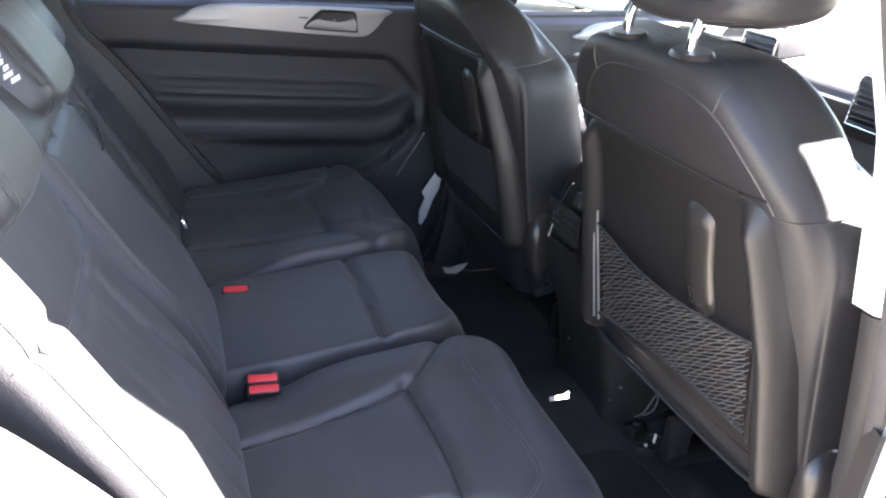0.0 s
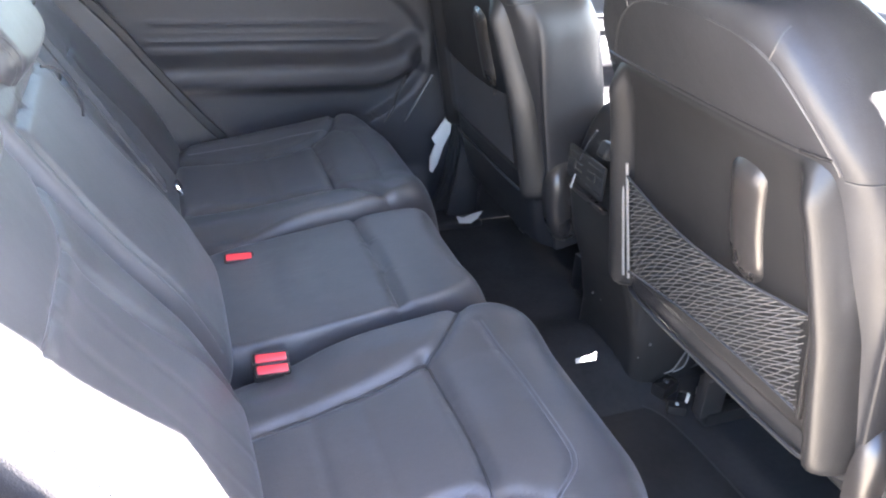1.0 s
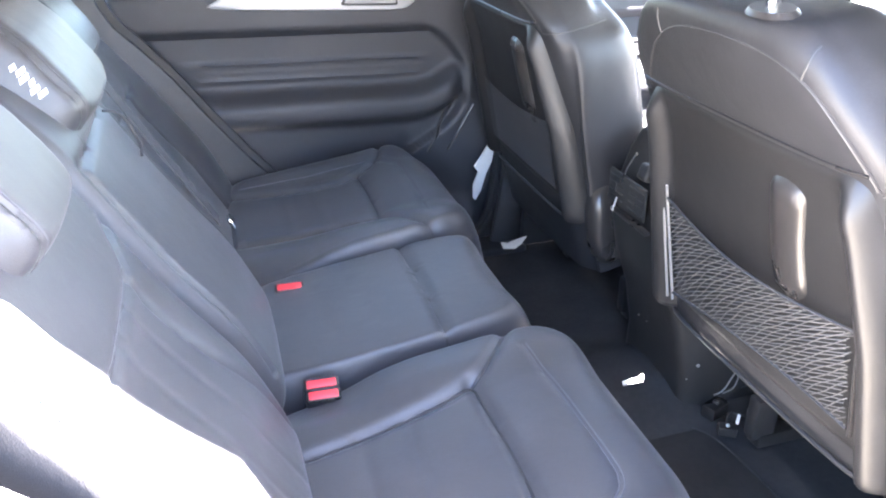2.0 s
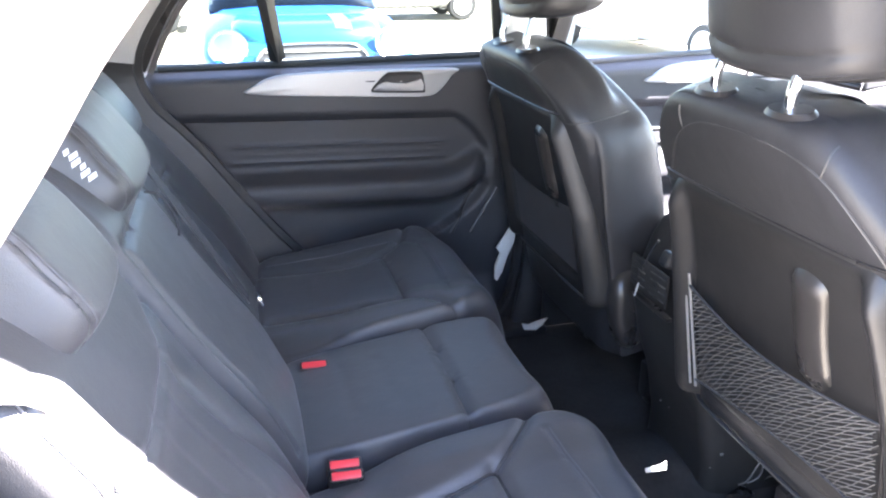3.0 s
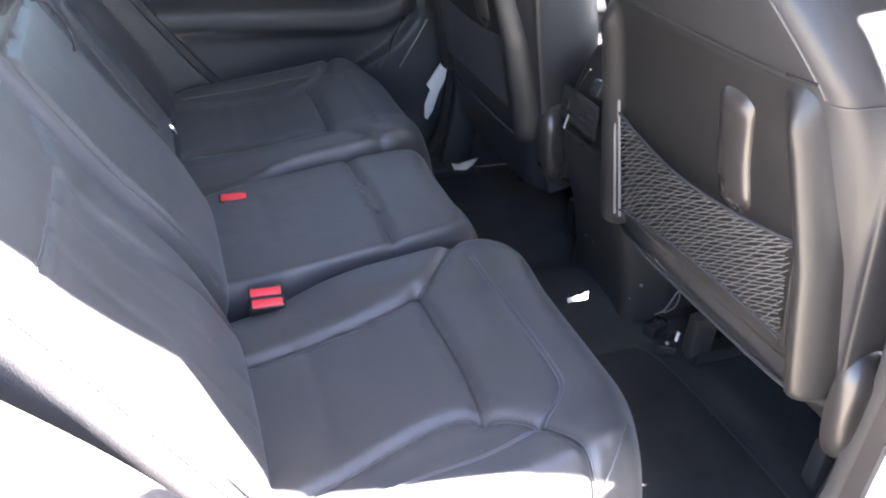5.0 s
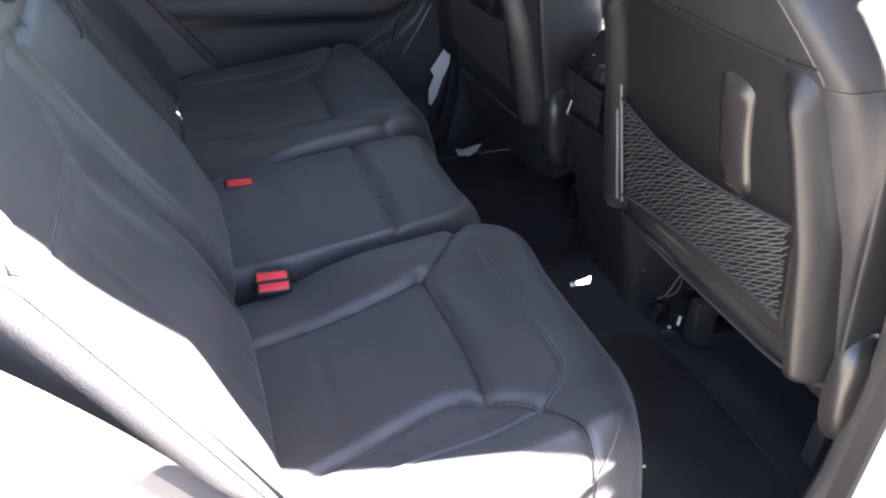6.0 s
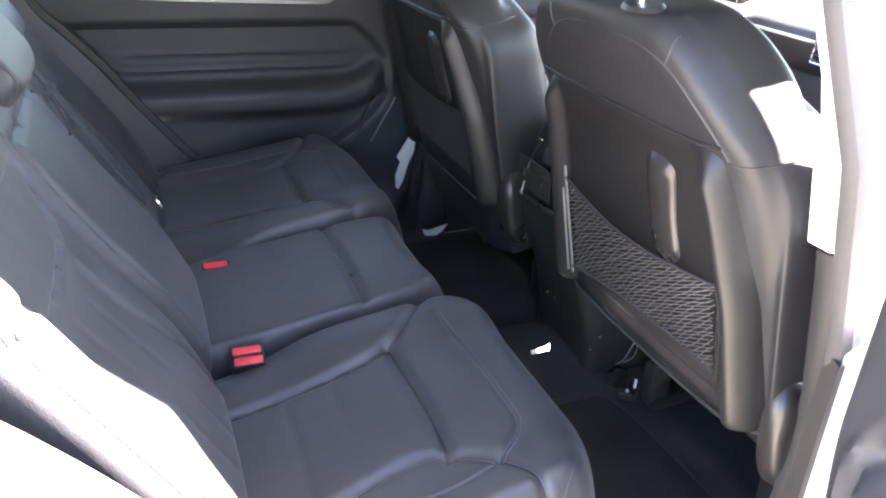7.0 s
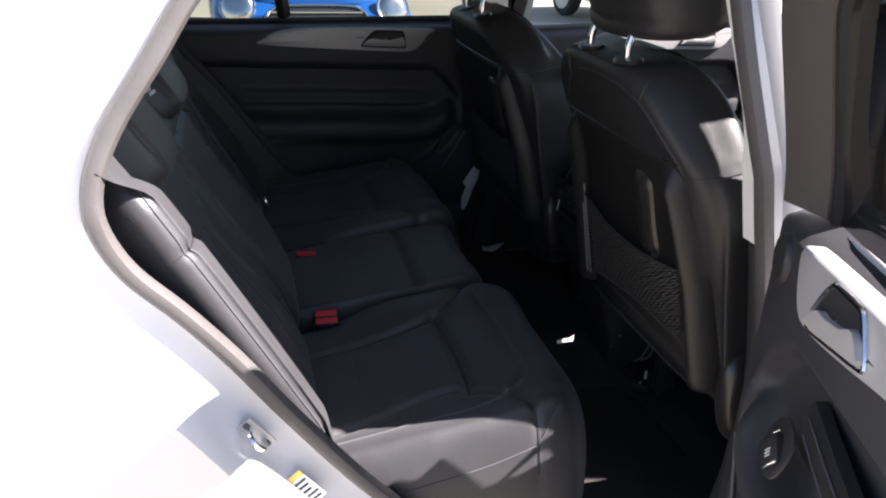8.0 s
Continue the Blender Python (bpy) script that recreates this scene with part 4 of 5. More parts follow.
        # two families of threads that cross at a shallow angle, pulled into waves
        for slant, phase in ((0.40, 0.0), (0.74, 1.9)):
            for k in range(int((1 + slant) / 0.033) + 1):
                line = []
                for q in np.linspace(0, 1, 26):
                    u = 0.012 + 0.033 * k - slant * q + 0.022 * math.sin(math.pi * q) + 0.0045 * math.sin(15 * q + phase + 2.3 * math.sin(1.7 * k))
                    if 0 <= u <= 1:
                        line.append(at(u, q))
                if len(line) > 1:
                    sweep(net, line, circle(0.00072, 4), up=rear)
        ob = part("net", net, NET, seat, "stretched grey elastic net")
        part("net_hem", tube([at(u, 1.0) for u in np.linspace(0, 1, 30)], 0.0022, 6), WEBBING, ob)
        part("net_hem", tube([at(u, 0.0) for u in np.linspace(0, 1, 30)], 0.0022, 6), WEBBING, ob)
        for k in (1.0, 1.035):
            part("net_rod", tube([at(k, v) for v in (-0.08, 0.5, 1.12)], 0.0022, 8), TRIM_PIPING, ob, "grey piping at the net's edge")
        part("net_rod", tube([at(-0.02, v) for v in (-0.05, 0.5, 1.05)], 0.003, 8), PLASTIC_SMOOTH, ob)
    else:
        def at2(u, v):
            x = 0.184 - 0.372 * u
            return m @ Vector((x, 0.06 + (0.15 - 0.015 * math.sin(math.pi * u)) * v, 0.044))
        bm = bmesh.new()
        for k in range(-12, 39):
            for sgn in (1, -1):
                line = [at2((k + (j if sgn > 0 else 12 - j)) / 38, j / 12) for j in range(13) if -1e-6 <= (k + (j if sgn > 0 else 12 - j)) / 38 <= 1 + 1e-6]
                if len(line) > 1:
                    sweep(bm, line, circle(0.0007, 4), up=rear)
        # same kind of net in a darker colour, which stands for shade here
        part("net", bm, WEBBING, seat, "stretched elastic net, darkened as if shaded")
    # head restraint
    for sx in (-1, 1):
        post = curve_through([m @ Vector((aside + sx * 0.070, rise + 0.505, 0.052)), m @ Vector((aside + sx * 0.070, rise + 0.550, 0.051)), m @ Vector((aside + sx * 0.069, rise + 0.578, 0.040)), m @ Vector((aside + sx * 0.066, rise + 0.64, 0.005))], 5)
        part("head_post", tube(post, 0.0065, 10), CHROME, seat, "chrome head restraint post")
        col = bmesh.new()
        bmesh.ops.create_cone(col, cap_ends=True, segments=28, radius1=0.036, radius2=0.030, depth=0.006, matrix=m @ pose(aside + sx * 0.070, 0.5405 + rise, 0.050, -90) @ Matrix.Diagonal((1, 0.62, 1, 1)))
        part("post_collar", col, PLASTIC_SMOOTH, seat, "black post collar")
    hm = m @ pose(aside, 0.684, -0.002)

    def hr(x, s):
        return 0.058 - 0.010 * (x / 0.135) ** 2
    lower_seam = curve2([(-0.14, -0.070), (0.0, -0.078), (0.14, -0.070)])
    for sg in (1, -1):
        ph_ = Pillow(0.152, 0.112, hr, -0.02, (0.034, 0.034, 0.017, 0.042), 9, 56, 52, [(lower_seam, 0.004, 0.004)] if sg > 0 else (),
                     (lambda x, s, z: (x, s, z - 0.05 * (x / 0.137) ** 2 * 0.5)) if sg > 0 else (lambda x, s, z: (x, s, -z - 0.04 - 0.05 * (x / 0.137) ** 2 * 0.5)))
        hp = part("head_restraint", ph_.build(hm, True), LEATHER, seat, "padded black leather head restraint")
        if sg > 0:
            part("stitching", ph_.line(hm, lower_seam, 0.0008, -0.0012), STITCH_DARK, hp)
            for drop in (0.022, 0.027):
                part("edge_seam", ph_.line(hm, [(a, b - drop) for a, b in lower_seam], 0.0009, 0.0001), STITCH_DARK, hp)
    # seat cushion, and an unseen shield added to keep sun off the far lining
    cp = Pillow(0.25, 0.280, lambda x, s: 0.14 + 0.03 * step(0.5, 0.9, abs(s) / 0.255), 0.0, 0.05, 8, 40, 40)
    part("seat_cushion", cp.build(pose(1.05 + dx, y, 0.66, 0, -4, 0)), LEATHER, seat)
    # hidden cushion bolsters, added to stop sun slivers on the floor
    for sx in (-1, 1):
        part("sun_block_bolster", tube([(0.80 + dx, y + sx * 0.22, 0.79), (1.0 + dx, y + sx * 0.225, 0.81), (1.22 + dx, y + sx * 0.22, 0.83)], 0.06, 14), LEATHER, seat, "hidden leather cushion bolster added to block the sun")
    part("seat_frame", box(0.46, 0.44, 0.07, pose(1.06 + dx, y, 0.655), 0.02, 2), CONSOLE_BLACK, seat, "black seat frame")
    if not detail:
        part("sun_block_shield", box(0.56, 0.02, 0.27, pose(0.98 + dx, y + 0.268, 0.655), 0.008, 2), PLASTIC, seat, "unseen black shield added to block the sun")
    part("frame_tube", tube([(0.76 + dx, y - 0.20, 0.70), (0.76 + dx, y + 0.20, 0.70)], 0.014, 10), CONSOLE_BLACK, seat, "dark cross tube under the backrest")
    for sx in (-1, 1):
        part("seat_rail", box(0.52, 0.035, 0.03, pose(1.05 + dx, y + sx * 0.165, 0.535), 0.006, 2), PLASTIC_SMOOTH, seat, "dark steel seat rail")
        part("rail_foot", box(0.05, 0.03, 0.09, pose(0.80 + dx, y + sx * 0.165, 0.585), 0.008, 2), PLASTIC, seat)
        if detail and sx > 0:
            part("rail_clip", box(0.004, 0.006, 0.022, pose(0.7505 + dx, y + 0.168, 0.586, 4), 0.001, 1), PALE, seat, "pale clip on the rail foot")
    # round recliner covers low at the sides
    for sx in (-1,):
        rc = Pillow(0.046, 0.092, lambda x, s: 0.032 - 0.010 * step(-0.02, 0.02, x), 0.0, 0.022, 2.4, 34, 40)
        rm = frame_of((0.664 + dx, y + sx * 0.258, 0.825), (0.95, 0, 0.2), (0, 0, 1))
        cover = part("recliner_cover", rc.build(rm), PLASTIC_SMOOTH, seat, "rounded black recliner cover")
        inset = Pillow(0.026, 0.060, lambda x, s: 0.006, -0.004, 0.005, 2.6, 18, 22)
        part("cover_inset", inset.build(rm @ pose(0.014, -0.018, 0.020)), CONSOLE_BLACK, cover, "dull black inset")
        part("release_lever", box(0.060, 0.018, 0.014, rm @ pose(0.030, 0.012, 0.027), 0.006, 3), PLASTIC_SMOOTH, cover, "smooth release lever")
    return seat


front_seat(0.0, 0.322, "black leather passenger seat with a net pocket behind", True, 0.0, 0.010, -0.018, -0.022)
front_seat(-0.010, 1.125, "black leather driver seat with a net pocket behind", False, 0.05, -0.018, 0.006, -0.13)

# ---------------------------------------------------------------- console, dashboard, floor clutter
console = thing("centre_console", (0.9, CENTRE, 0.5), "dull black centre console with rear air vents between the seats", "console")
cb = Pillow(0.50, 0.127, lambda x, y: 0.552 - 0.20 * step(0.1, 0.5, x), 0.0, 0.022, 12, 44, 30, (),
            lambda x, y, z: (x + 0.10 * (1 - step(0.10, 0.42, z)) * step(0.1, 1.0, -x / 0.5), y, z))
part("console_body", cb.build(pose(1.11, CENTRE, 0.50)), CONSOLE_BLACK, console, "dull black console body")
vm = frame_of((0.6135, CENTRE, 0.955), (0, -1, 0), (0.0, 0, 1))
vent = part("vent_frame", box(0.13, 0.062, 0.006, vm, 0.003, 2), CONSOLE_BLACK, console, "black rear vent frame")
for k in (-0.036, 0.036):
    for i in range(4):
        part("vent_slat", box(0.052, 0.003, 0.006, vm @ pose(k, -0.021 + i * 0.014, 0.002, 25), 0.001, 1), CONSOLE_BLACK, vent)
    part("vent_wheel", box(0.006, 0.02, 0.006, vm @ pose(k, 0.0, 0.003), 0.002, 2), CONSOLE_BLACK, vent)
part("chrome_strip", tube([(0.603, 0.696, 1.046), (0.600, 0.716, 1.012), (0.598, 0.730, 0.978)], 0.0022, 6), CHROME, console, "thin chrome strip")
part("latch", box(0.02, 0.03, 0.03, pose(0.612, 0.672, 1.018, 0, 20, 0), 0.008, 3), CONSOLE_BLACK, console, "black latch")
part("lower_strip", tube([(0.599, 0.742, 0.945), (0.598, 0.750, 0.915)], 0.0016, 6), SILVER, console, "thin bright strip")
part("ledge", box(0.012, 0.13, 0.008, pose(0.618, CENTRE - 0.01, 0.905, 0, 0, 0), 0.003, 2), PLASTIC_SMOOTH, console, "smooth ledge under the vents")

loop_ = curve_through([(0.780, 0.600, 0.553), (0.800, 0.599, 0.562), (0.822, 0.599, 0.602), (0.829, 0.599, 0.585), (0.822, 0.599, 0.562), (0.800, 0.600, 0.553)], 6)
part("cable_loop", tube(loop_, 0.0016, 6), TRIM_PIPING, console, "thin grey cable loop")
for x, y, z, wide in ((0.735, 0.606, 0.629, 0.006), (0.719, 0.613, 0.596, 0.003), (0.697, 0.771, 0.654, 0.004), (0.694, 0.735, 0.66, 0.0025)):
    part("clip", box(wide, wide * 0.8, wide, pose(x, y, z, 15, 25, 10), wide * 0.2, 1), TRIM_PIPING, console, "small pale trim clip")

dash = thing("dashboard", (1.70, CENTRE, 0.9), "black dashboard with bright-rimmed air vents", "dashboard")
dp = Pillow(0.20, 0.70, lambda x, y: 0.21 + 0.09 * step(-0.2, 0.16, x), 0.0, 0.06, 9, 36, 60)
part("dash_top", dp.build(pose(1.72, CENTRE, 0.93)), DOOR_SOFT, dash, "soft black dashboard top")
part("trim_band", box(0.02, 1.30, 0.085, pose(1.515, CENTRE, 1.09, 0, -14, 0), 0.008, 2), PLASTIC_SMOOTH, dash, "smooth dark trim band")
part("glove_box", box(0.03, 0.42, 0.20, pose(1.56, 0.33, 0.93, 0, 12, 0), 0.02, 3), DOOR_SOFT, dash, "black glove box lid")
for yy, zz, wide, tall in ((0.145, 1.21, 0.135, 0.062), (0.57, 1.145, 0.10, 0.125), (0.89, 1.145, 0.10, 0.125), (1.315, 1.21, 0.135, 0.062)):
    vf = part("air_vent", box(0.12, wide, tall, pose(1.565, yy, zz, 0, -8, 0), 0.012, 3), PLASTIC, dash, "black air vent")
    rim = [(1.502 + 0.14 * b, yy + a, zz + b) for a, b in ((-wide / 2, -tall / 2), (wide / 2, -tall / 2), (wide / 2, tall / 2), (-wide / 2, tall / 2))]
    part("vent_rim", tube(rim, 0.0035, 6, True), CHROME, vf, "chrome vent rim")
    rows_ = int(tall / 0.013)
    for i in range(rows_):
        b = -tall / 2 + (i + 0.5) * tall / rows_
        part("vent_slat", box(0.014, wide * 0.9, 0.004, pose(1.502 + 0.14 * b, yy, zz + b, 0, 18, 0), 0.001, 1), PLASTIC_SMOOTH, vf)

# windscreen and tail window panes
for nm, pts, lab in (("window_front", [(2.02, -0.04, 1.17), (2.02, 1.50, 1.17), (1.53, 1.43, 1.665), (1.53, 0.03, 1.665)], "green-tinted windscreen"),
                     ("window_tail", [(-1.26, 0.05, 1.25), (-1.26, 1.41, 1.25), (-1.16, 1.34, 1.68), (-1.16, 0.12, 1.68)], "dark privacy tail window")):
    bm = bmesh.new()
    bm.faces.new([bm.verts.new(p) for p in pts])
    pane = tagged(part(nm, bm, GLASS if "front" in nm else GLASS_DARK, None, "", False), lab, "window", kind="structure")
    pane.visible_shadow = "tail" in nm
for yy in (-0.045, 1.505):
    pl = [Vector((2.02, yy, 1.17)), Vector((1.775, yy + (0.03 if yy < 1 else -0.03), 1.42)), Vector((1.53, yy + (0.07 if yy < 1 else -0.07), 1.67))]
    tagged(part("windscreen_pillar", tube(pl, 0.04, 10), PAINT), "white painted windscreen pillar", "pillar", kind="structure")
hood = [[(2.0 + 0.95 * u, CENTRE + v * (0.72 - 0.1 * u * u), 1.10 - 0.22 * u * u - 0.06 * v ** 4) for v in np.linspace(-1, 1, 17)] for u in np.linspace(0, 1, 12)]
shell_sheet("bonnet", hood, PAINT, "white painted car bonnet", "bonnet")

# pale tag and small fittings low down by the seats
tag1 = plate([(0, 0), (0.036, 0.003), (0.040, 0.020), (0.028, 0.013), (0.0, 0.009)], 0.002, pose(0.555, 0.575, 0.645, 20, -10, -20), 0.0005)
tagged(part("pale_sliver", tag1, PALE), "small white tag under the seat", "tag", "tags")
# pale plate shaped and coloured to stand for a sunlit sliver
sunlit_sliver = plate([(0, 0), (0.030, -0.008), (0.058, 0.012), (0.086, 0.044), (0.054, 0.036), (0.020, 0.022), (0.004, 0.032)], 0.002, pose(0.607, 1.314, 0.557, 6, 0, 0), 0.0005)
tagged(part("pale_sliver", sunlit_sliver, PALE), "curled pale plate standing for a sunlit sliver by the far seat rail", "tag", "tags")
# pale twisted belt guide low on the far door jamb
tag3 = plate([(0.053, 0.179), (0.06, 0.151), (0.054, 0.105), (0.036, 0.067), (0.022, 0.019), (0.007, -0.007), (0.0, 0.0), (-0.001, 0.038), (0.013, 0.076), (0.002, 0.093), (0.017, 0.115), (0.039, 0.149)], 0.006, frame_of((0.562, 1.444, 0.661), (1, 0, 0), (0, 0, 1)), 0.002)
tagged(part("belt_guide", tag3, PALE), "pale twisted plastic guide on the far door jamb", "belt guide")

# wiring and connectors on the floor under the passenger seat
for i, (x, y, z, sx, sy, sz, rz) in enumerate([(0.776, 0.585, 0.532, 0.05, 0.03, 0.028, 20), (0.762, 0.525, 0.53, 0.035, 0.022, 0.02, -30), (0.835, 0.548, 0.53, 0.03, 0.02, 0.018, 50), (0.80, 0.66, 0.528, 0.04, 0.018, 0.016, 5)]):
    c = thing("wiring_connector", (x, y, z - sz / 2), "black plastic wiring connector on the car floor", "connector", "wiring connectors")
    part("connector_body", box(sx, sy, sz, pose(x, y, z, 0, 0, rz), 0.004, 2), PLASTIC_SMOOTH, c)
    part("connector_clip", box(sx * 0.2, sy * 0.4, sz * 0.3, pose(x, y, z + sz * 0.5, 0, 0, rz), 0.002, 1), PALE if i % 2 else PLASTIC, c, "pale locking clip" if i % 2 else "")
    w = curve_through([(x, y, z), (x + 0.03, y + 0.03, z + 0.01), (x + 0.07, y + 0.02 * (-1) ** i, z + 0.02), (x + 0.12, y - 0.01, z + 0.06)], 6)
    part("cable", tube(w, 0.003, 6), CONSOLE_BLACK, c, "black cable")
for x, y, s_ in ((0.844, 0.739, 0.010), (0.793, 0.709, 0.006), (0.79, 0.62, 0.009), (0.835, 0.50, 0.011), (0.762, 0.49, 0.006), (0.70, 0.60, 0.004), (0.72, 0.70, 0.004)):
    tagged(part("crumb", box(s_, s_ * 0.7, s_ * 0.5, pose(x, y, 0.5 + s_ * 0.25 + 0.004, 10, 5, x * 300), s_ * 0.15, 1), PALE), "tiny pale crumb on the black carpet", "crumb", "crumbs")
# loose mat in the near foot well
mat_ = thing("floor_mat", (0.56, 0.33, 0.506), "thin black carpet mat with a bound edge", "floor mat")
mo = [(p.x, p.y) for p in curve_through([(0.40, 0.08, 0), (0.40, 0.55, 0), (0.43, 0.585, 0), (0.62, 0.59, 0), (0.72, 0.56, 0), (0.75, 0.44, 0), (0.75, 0.12, 0), (0.71, 0.07, 0), (0.43, 0.06, 0)], 6, True)]
part("mat_sheet", plate(mo, 0.006, Matrix.Translation((0, 0, 0.508)), 0.002), MAT, mat_)
part("bound_edge", tube([(a, b, 0.512) for a, b in mo], 0.0035, 6, True), PLASTIC, mat_, "black bound edge")
# striker and paper label on the door jamb
st = thing("door_striker", (-0.10, -0.035, 0.92), "steel door striker on the white jamb", "striker")
sm = frame_of((-0.145, -0.030, 0.945), (0.62, 0, -0.78), (0.78, 0, 0.62))
part("striker_plate", box(0.05, 0.022, 0.003, sm, 0.002, 2), SILVER, st)
part("striker_loop", tube(curve_through([sm @ Vector((-0.013, 0, 0)), sm @ Vector((-0.013, 0, 0.02)), sm @ Vector((0.0, 0, 0.026)), sm @ Vector((0.013, 0, 0.02)), sm @ Vector((0.013, 0, 0))], 5), 0.004, 8), CHROME, st, "bright steel loop")
for q in (-0.020, 0.020):
    part("bolt", box(0.008, 0.008, 0.003, sm @ pose(q, 0, 0.003), 0.003, 2), RUBBER, st)
lb = thing("jamb_label", (-0.03, -0.035, 0.82), "yellow and white printed label on the door jamb", "label")
lm = frame_of((-0.088, -0.032, 0.845), (0.62, 0, -0.78), (0.78, 0, 0.62))
part("label_sheet", box(0.06, 0.034, 0.0012, lm, 0.0005, 1), WHITE_INK, lb)
part("label_band", box(0.010, 0.034, 0.0012, lm @ pose(-0.025, 0, 0.0012), 0.0003, 1), YELLOW, lb, "yellow label band")
for k in range(5):
    part("print_bar", box(0.004, 0.027 - 0.005 * (k % 3), 0.0008, lm @ pose(-0.013 + 0.009 * k, 0, 0.0012), 0, 1), DARK_INK, lb)

# ---------------------------------------------------------------- outside
gm = bmesh.new()
gp = [-2500, -300, -60, -20, -8, -3, 0, 3, 8, 20, 60, 300, 2500]
grid(gm, [[(x, y, 0.0) for x in gp] for y in gp])
tagged(part("ground", gm, CONCRETE, None, "", False), "pale sunlit concrete yard", "ground", kind="structure")


def parked_car(at, turn, paint, label, width=1.73, length=3.9, height=1.42, stripe=False, round_lamps=True):
    """A whole parked car whose nose points along its local -y."""
    car = thing("parked_car", at, label, "car", "parked cars")
    m = pose(*at, 0, 0, turn)
    w = width / 2
    st = [(-length / 2, 0.50, 0.72, 0.86), (-length / 2 + 0.10, 0.42, 0.80, 0.93), (-length / 2 + 0.45, 0.25, 0.93, 0.98), (-length / 2 + 0.95, 0.22, 1.0, 1.0),
          (0.2, 0.22, 1.02, 1.0), (length / 2 - 0.5, 0.24, 1.02, 0.99), (length / 2 - 0.08, 0.34, 0.95, 0.95), (length / 2, 0.45, 0.85, 0.88)]
    bm = bmesh.new()
    rows = []
    for y, z0, z1, k in st:
        row = []
        for i in range(28):
            a = 2 * math.pi * i / 28
            c, s = math.cos(a), math.sin(a)
            q = (abs(c) ** 4 + abs(s) ** 4) ** -0.25
            row.append(m @ Vector((w * k * c * q, y, (z0 + z1) / 2 + (z1 - z0) / 2 * s * q)))
        rows.append(row)
    r = grid(bm, rows, close=True)
    bm.faces.new(r[0])
    bm.faces.new(r[-1])
    part("car_body", bm, paint, car)
    # cabin
    bm = bmesh.new()
    rows = []
    for z, f, b, k in ((0.95, -length / 2 + 1.05, length / 2 - 0.25, 0.93), (1.15, -length / 2 + 1.35, length / 2 - 0.4, 0.86), (height - 0.06, -length / 2 + 1.75, length / 2 - 0.62, 0.74)):
        row = []
        for i in range(24):
            a = 2 * math.pi * i / 24
            c, s = math.cos(a), math.sin(a)
            q = (abs(c) ** 5 + abs(s) ** 5) ** -0.2
            row.append(m @ Vector((w * k * c * q, (f + b) / 2 + (b - f) / 2 * s * q, z)))
        rows.append(row)
    r = grid(bm, rows, close=True)
    part("cabin_glass", bm, GLASS_DARK, car, "dark cabin windows")
    rp = Pillow(w * 0.76, (length - 2.2) / 2, lambda x, y: 0.07 - 0.03 * (x / w) ** 2, 0.0, 0.1, 5, 24, 24)
    part("car_roof", rp.build(m @ pose(0, 0.56, height - 0.07)), paint, car)
    # bonnet bulge
    bp_ = Pillow(w * 0.72, 0.55, lambda x, y: 0.12 - 0.05 * (y < 0) * (y / 0.55) ** 2, -0.04, 0.12, 3.5, 30, 26)
    bn = part("bonnet", bp_.build(m @ pose(0, -length / 2 + 0.62, 0.84)), paint, car)
    if stripe:
        sb = bmesh.new()
        bmm = m @ pose(0, -length / 2 + 0.62, 0.84)
        grid(sb, [[bmm @ Vector(bp_.place(x, y, 0.004)) for x in np.linspace(0.20, 0.34, 5)] for y in np.linspace(-0.50, 0.50, 22)])
        part("bonnet_stripe", sb, DARK_INK, bn, "black bonnet stripe")
    # grille: chrome surround, dark mesh, bars
    gr = [(-0.44, 0.02), (-0.36, 0.13), (-0.2, 0.155), (0.2, 0.155), (0.36, 0.13), (0.44, 0.02), (0.33, -0.10), (-0.33, -0.10)]
    g = m @ pose(0, -length / 2 - 0.012, 0.64, 78)
    gc = [(p.x, p.y) for p in curve_through([(a, b, 0) for a, b in gr], 5, True)]
    part("grille", plate(gc, 0.01, g, 0.003), PLASTIC, car, "black grille")
    part("grille_surround", tube([g @ Vector((a, b, 0.012)) for a, b in gc], 0.012, 6, True), CHROME, car, "chrome grille surround")
    for zz in (-0.03, 0.04, 0.10):
        part("grille_bar", tube([g @ Vector((-0.38 + 0.02 * abs(zz), zz, 0.016)), g @ Vector((0.38 - 0.02 * abs(zz), zz, 0.016))], 0.008, 6), CHROME, car)
    if stripe:
        part("grille_badge", box(0.10, 0.035, 0.012, g @ pose(0, -0.035, 0.024), 0.004, 2), RED, car, "small red badge")
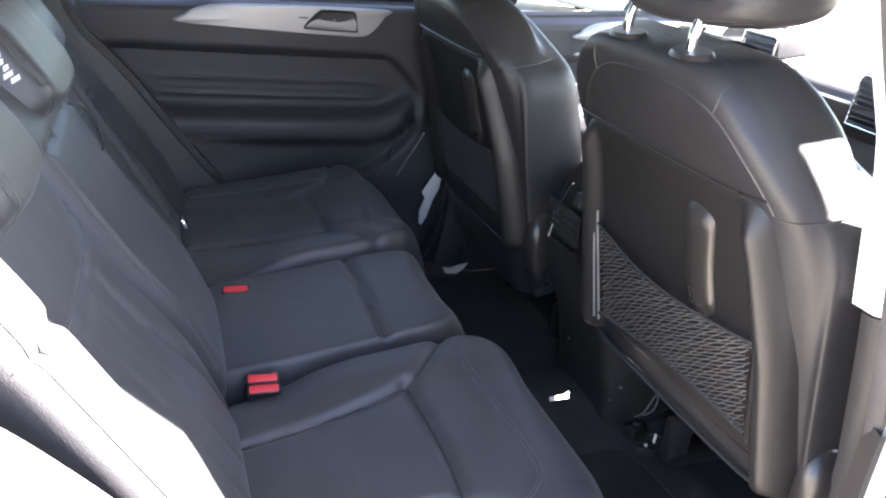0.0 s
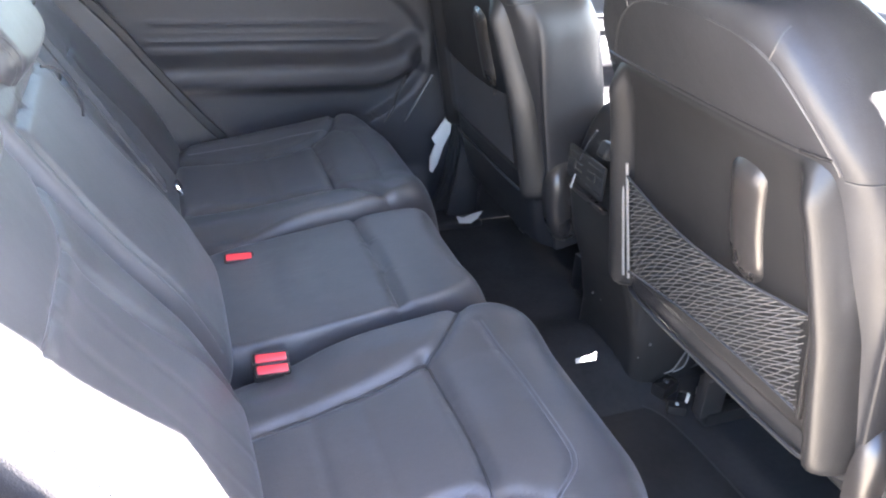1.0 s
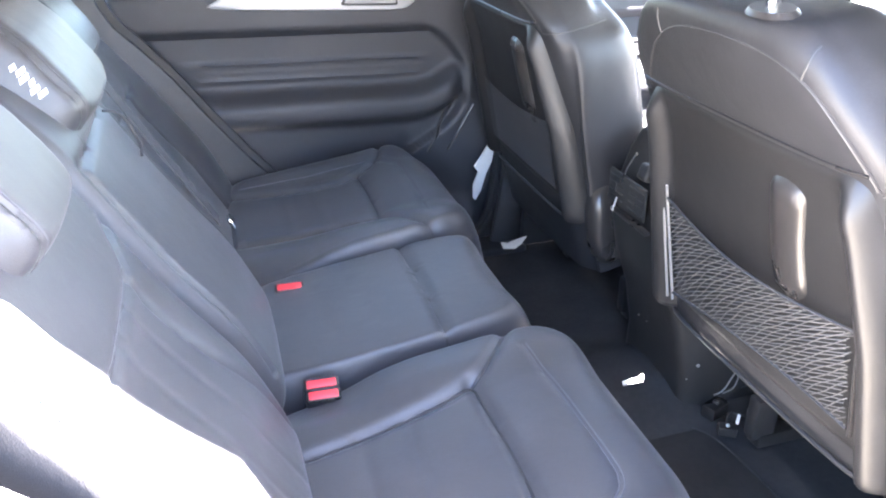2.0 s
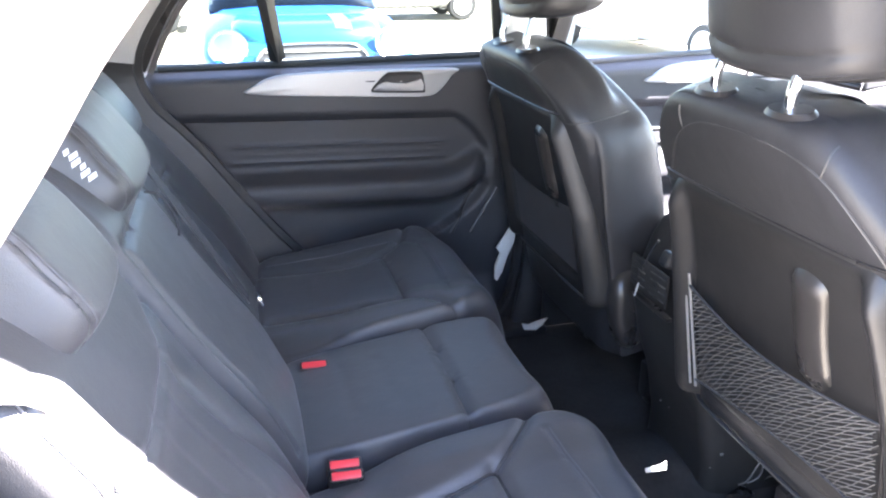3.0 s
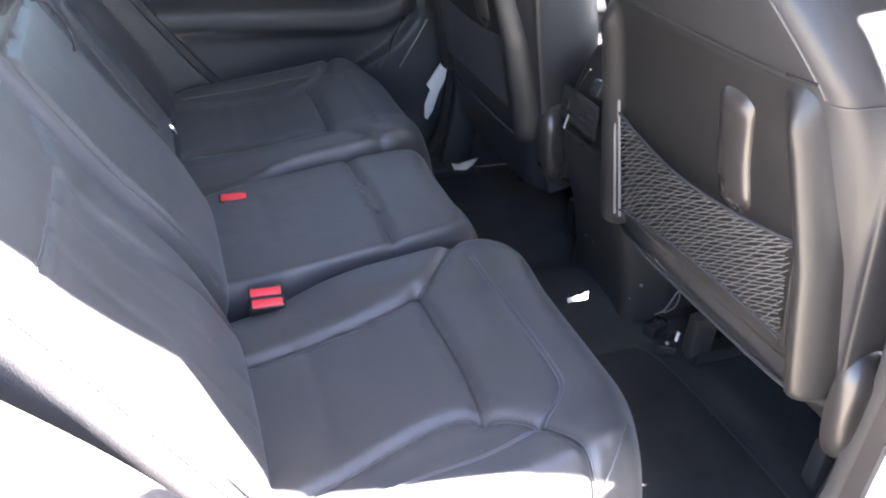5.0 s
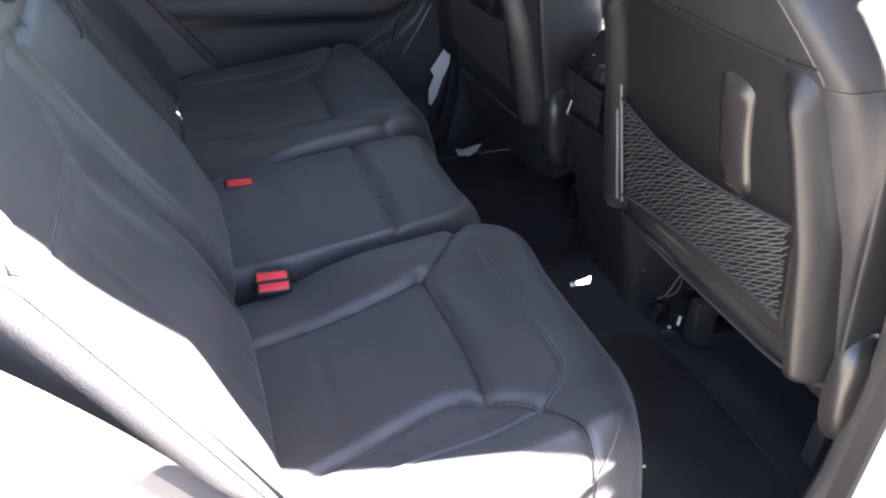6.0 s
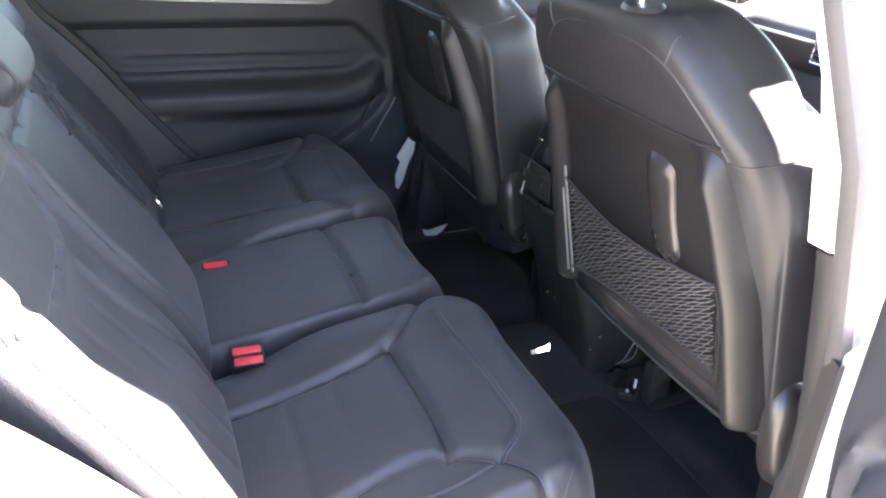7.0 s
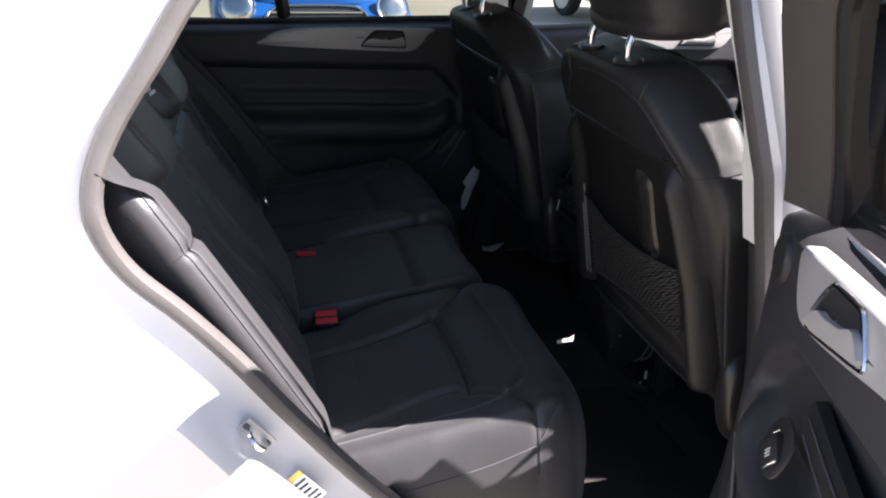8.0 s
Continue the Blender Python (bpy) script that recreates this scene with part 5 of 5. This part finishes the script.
    # lamps
    for sx in (-1, 1):
        lm = m @ pose(sx * w * 0.72, -length / 2 + 0.055, 0.77, 68, 0, sx * 12)
        lp = Pillow(0.135 if round_lamps else 0.2, 0.125 if round_lamps else 0.08, lambda x, y: 0.05, 0.0, 0.09, 2.2, 24, 24)
        hl = part("headlight", lp.build(lm), CHROME, car, "clear headlight in a chrome ring")
        ring = [lm @ Vector(((0.14 if round_lamps else 0.2) * math.cos(a), (0.13 if round_lamps else 0.08) * math.sin(a), 0.01)) for a in np.linspace(0, 2 * math.pi, 28, endpoint=False)]
        part("lamp_ring", tube(ring, 0.012, 6, True), CHROME, hl)
    for sx in (-1, 1):
        for yy in (-length / 2 + 0.72, length / 2 - 0.68):
            wm = m @ pose(sx * (w - 0.10), yy, 0.31, 0, 90, 0)
            bmw = bmesh.new()
            bmesh.ops.create_cone(bmw, cap_ends=True, segments=28, radius1=0.31, radius2=0.31, depth=0.2, matrix=wm)
            bmesh.ops.bevel(bmw, geom=bmw.edges[:], offset=0.03, segments=2, affect="EDGES")
            wh = part("wheel", bmw, TYRE, car, "black tyre")
            bmr = bmesh.new()
            bmesh.ops.create_cone(bmr, cap_ends=True, segments=20, radius1=0.20, radius2=0.18, depth=0.215, matrix=wm)
            part("rim", bmr, SILVER, wh, "silver wheel rim")
    part("front_bumper", box(width * 0.9, 0.08, 0.12, m @ pose(0, -length / 2 - 0.01, 0.42), 0.03, 3), paint, car)
    return car


parked_car((0.57, 7.85, 0.0), 0, BLUE_PAINT, "bright blue compact car with round headlights, parked on the yard", width=1.80, stripe=True)
parked_car((6.4, 10.2, 0.0), 12, PAINT, "white car parked beside the blue car", width=1.85, length=4.5, height=1.5, round_lamps=False)
parked_car((-2.6, 15.5, 0.0), 90, SILVER_PAINT, "silver car parked across the yard", width=1.8, length=4.4, height=1.45, round_lamps=False)
parked_car((3.4, 17.0, 0.0), 90, SILVER_PAINT, "silver car parked across the yard behind the blue car", width=1.8, length=4.4, height=1.45, round_lamps=False)
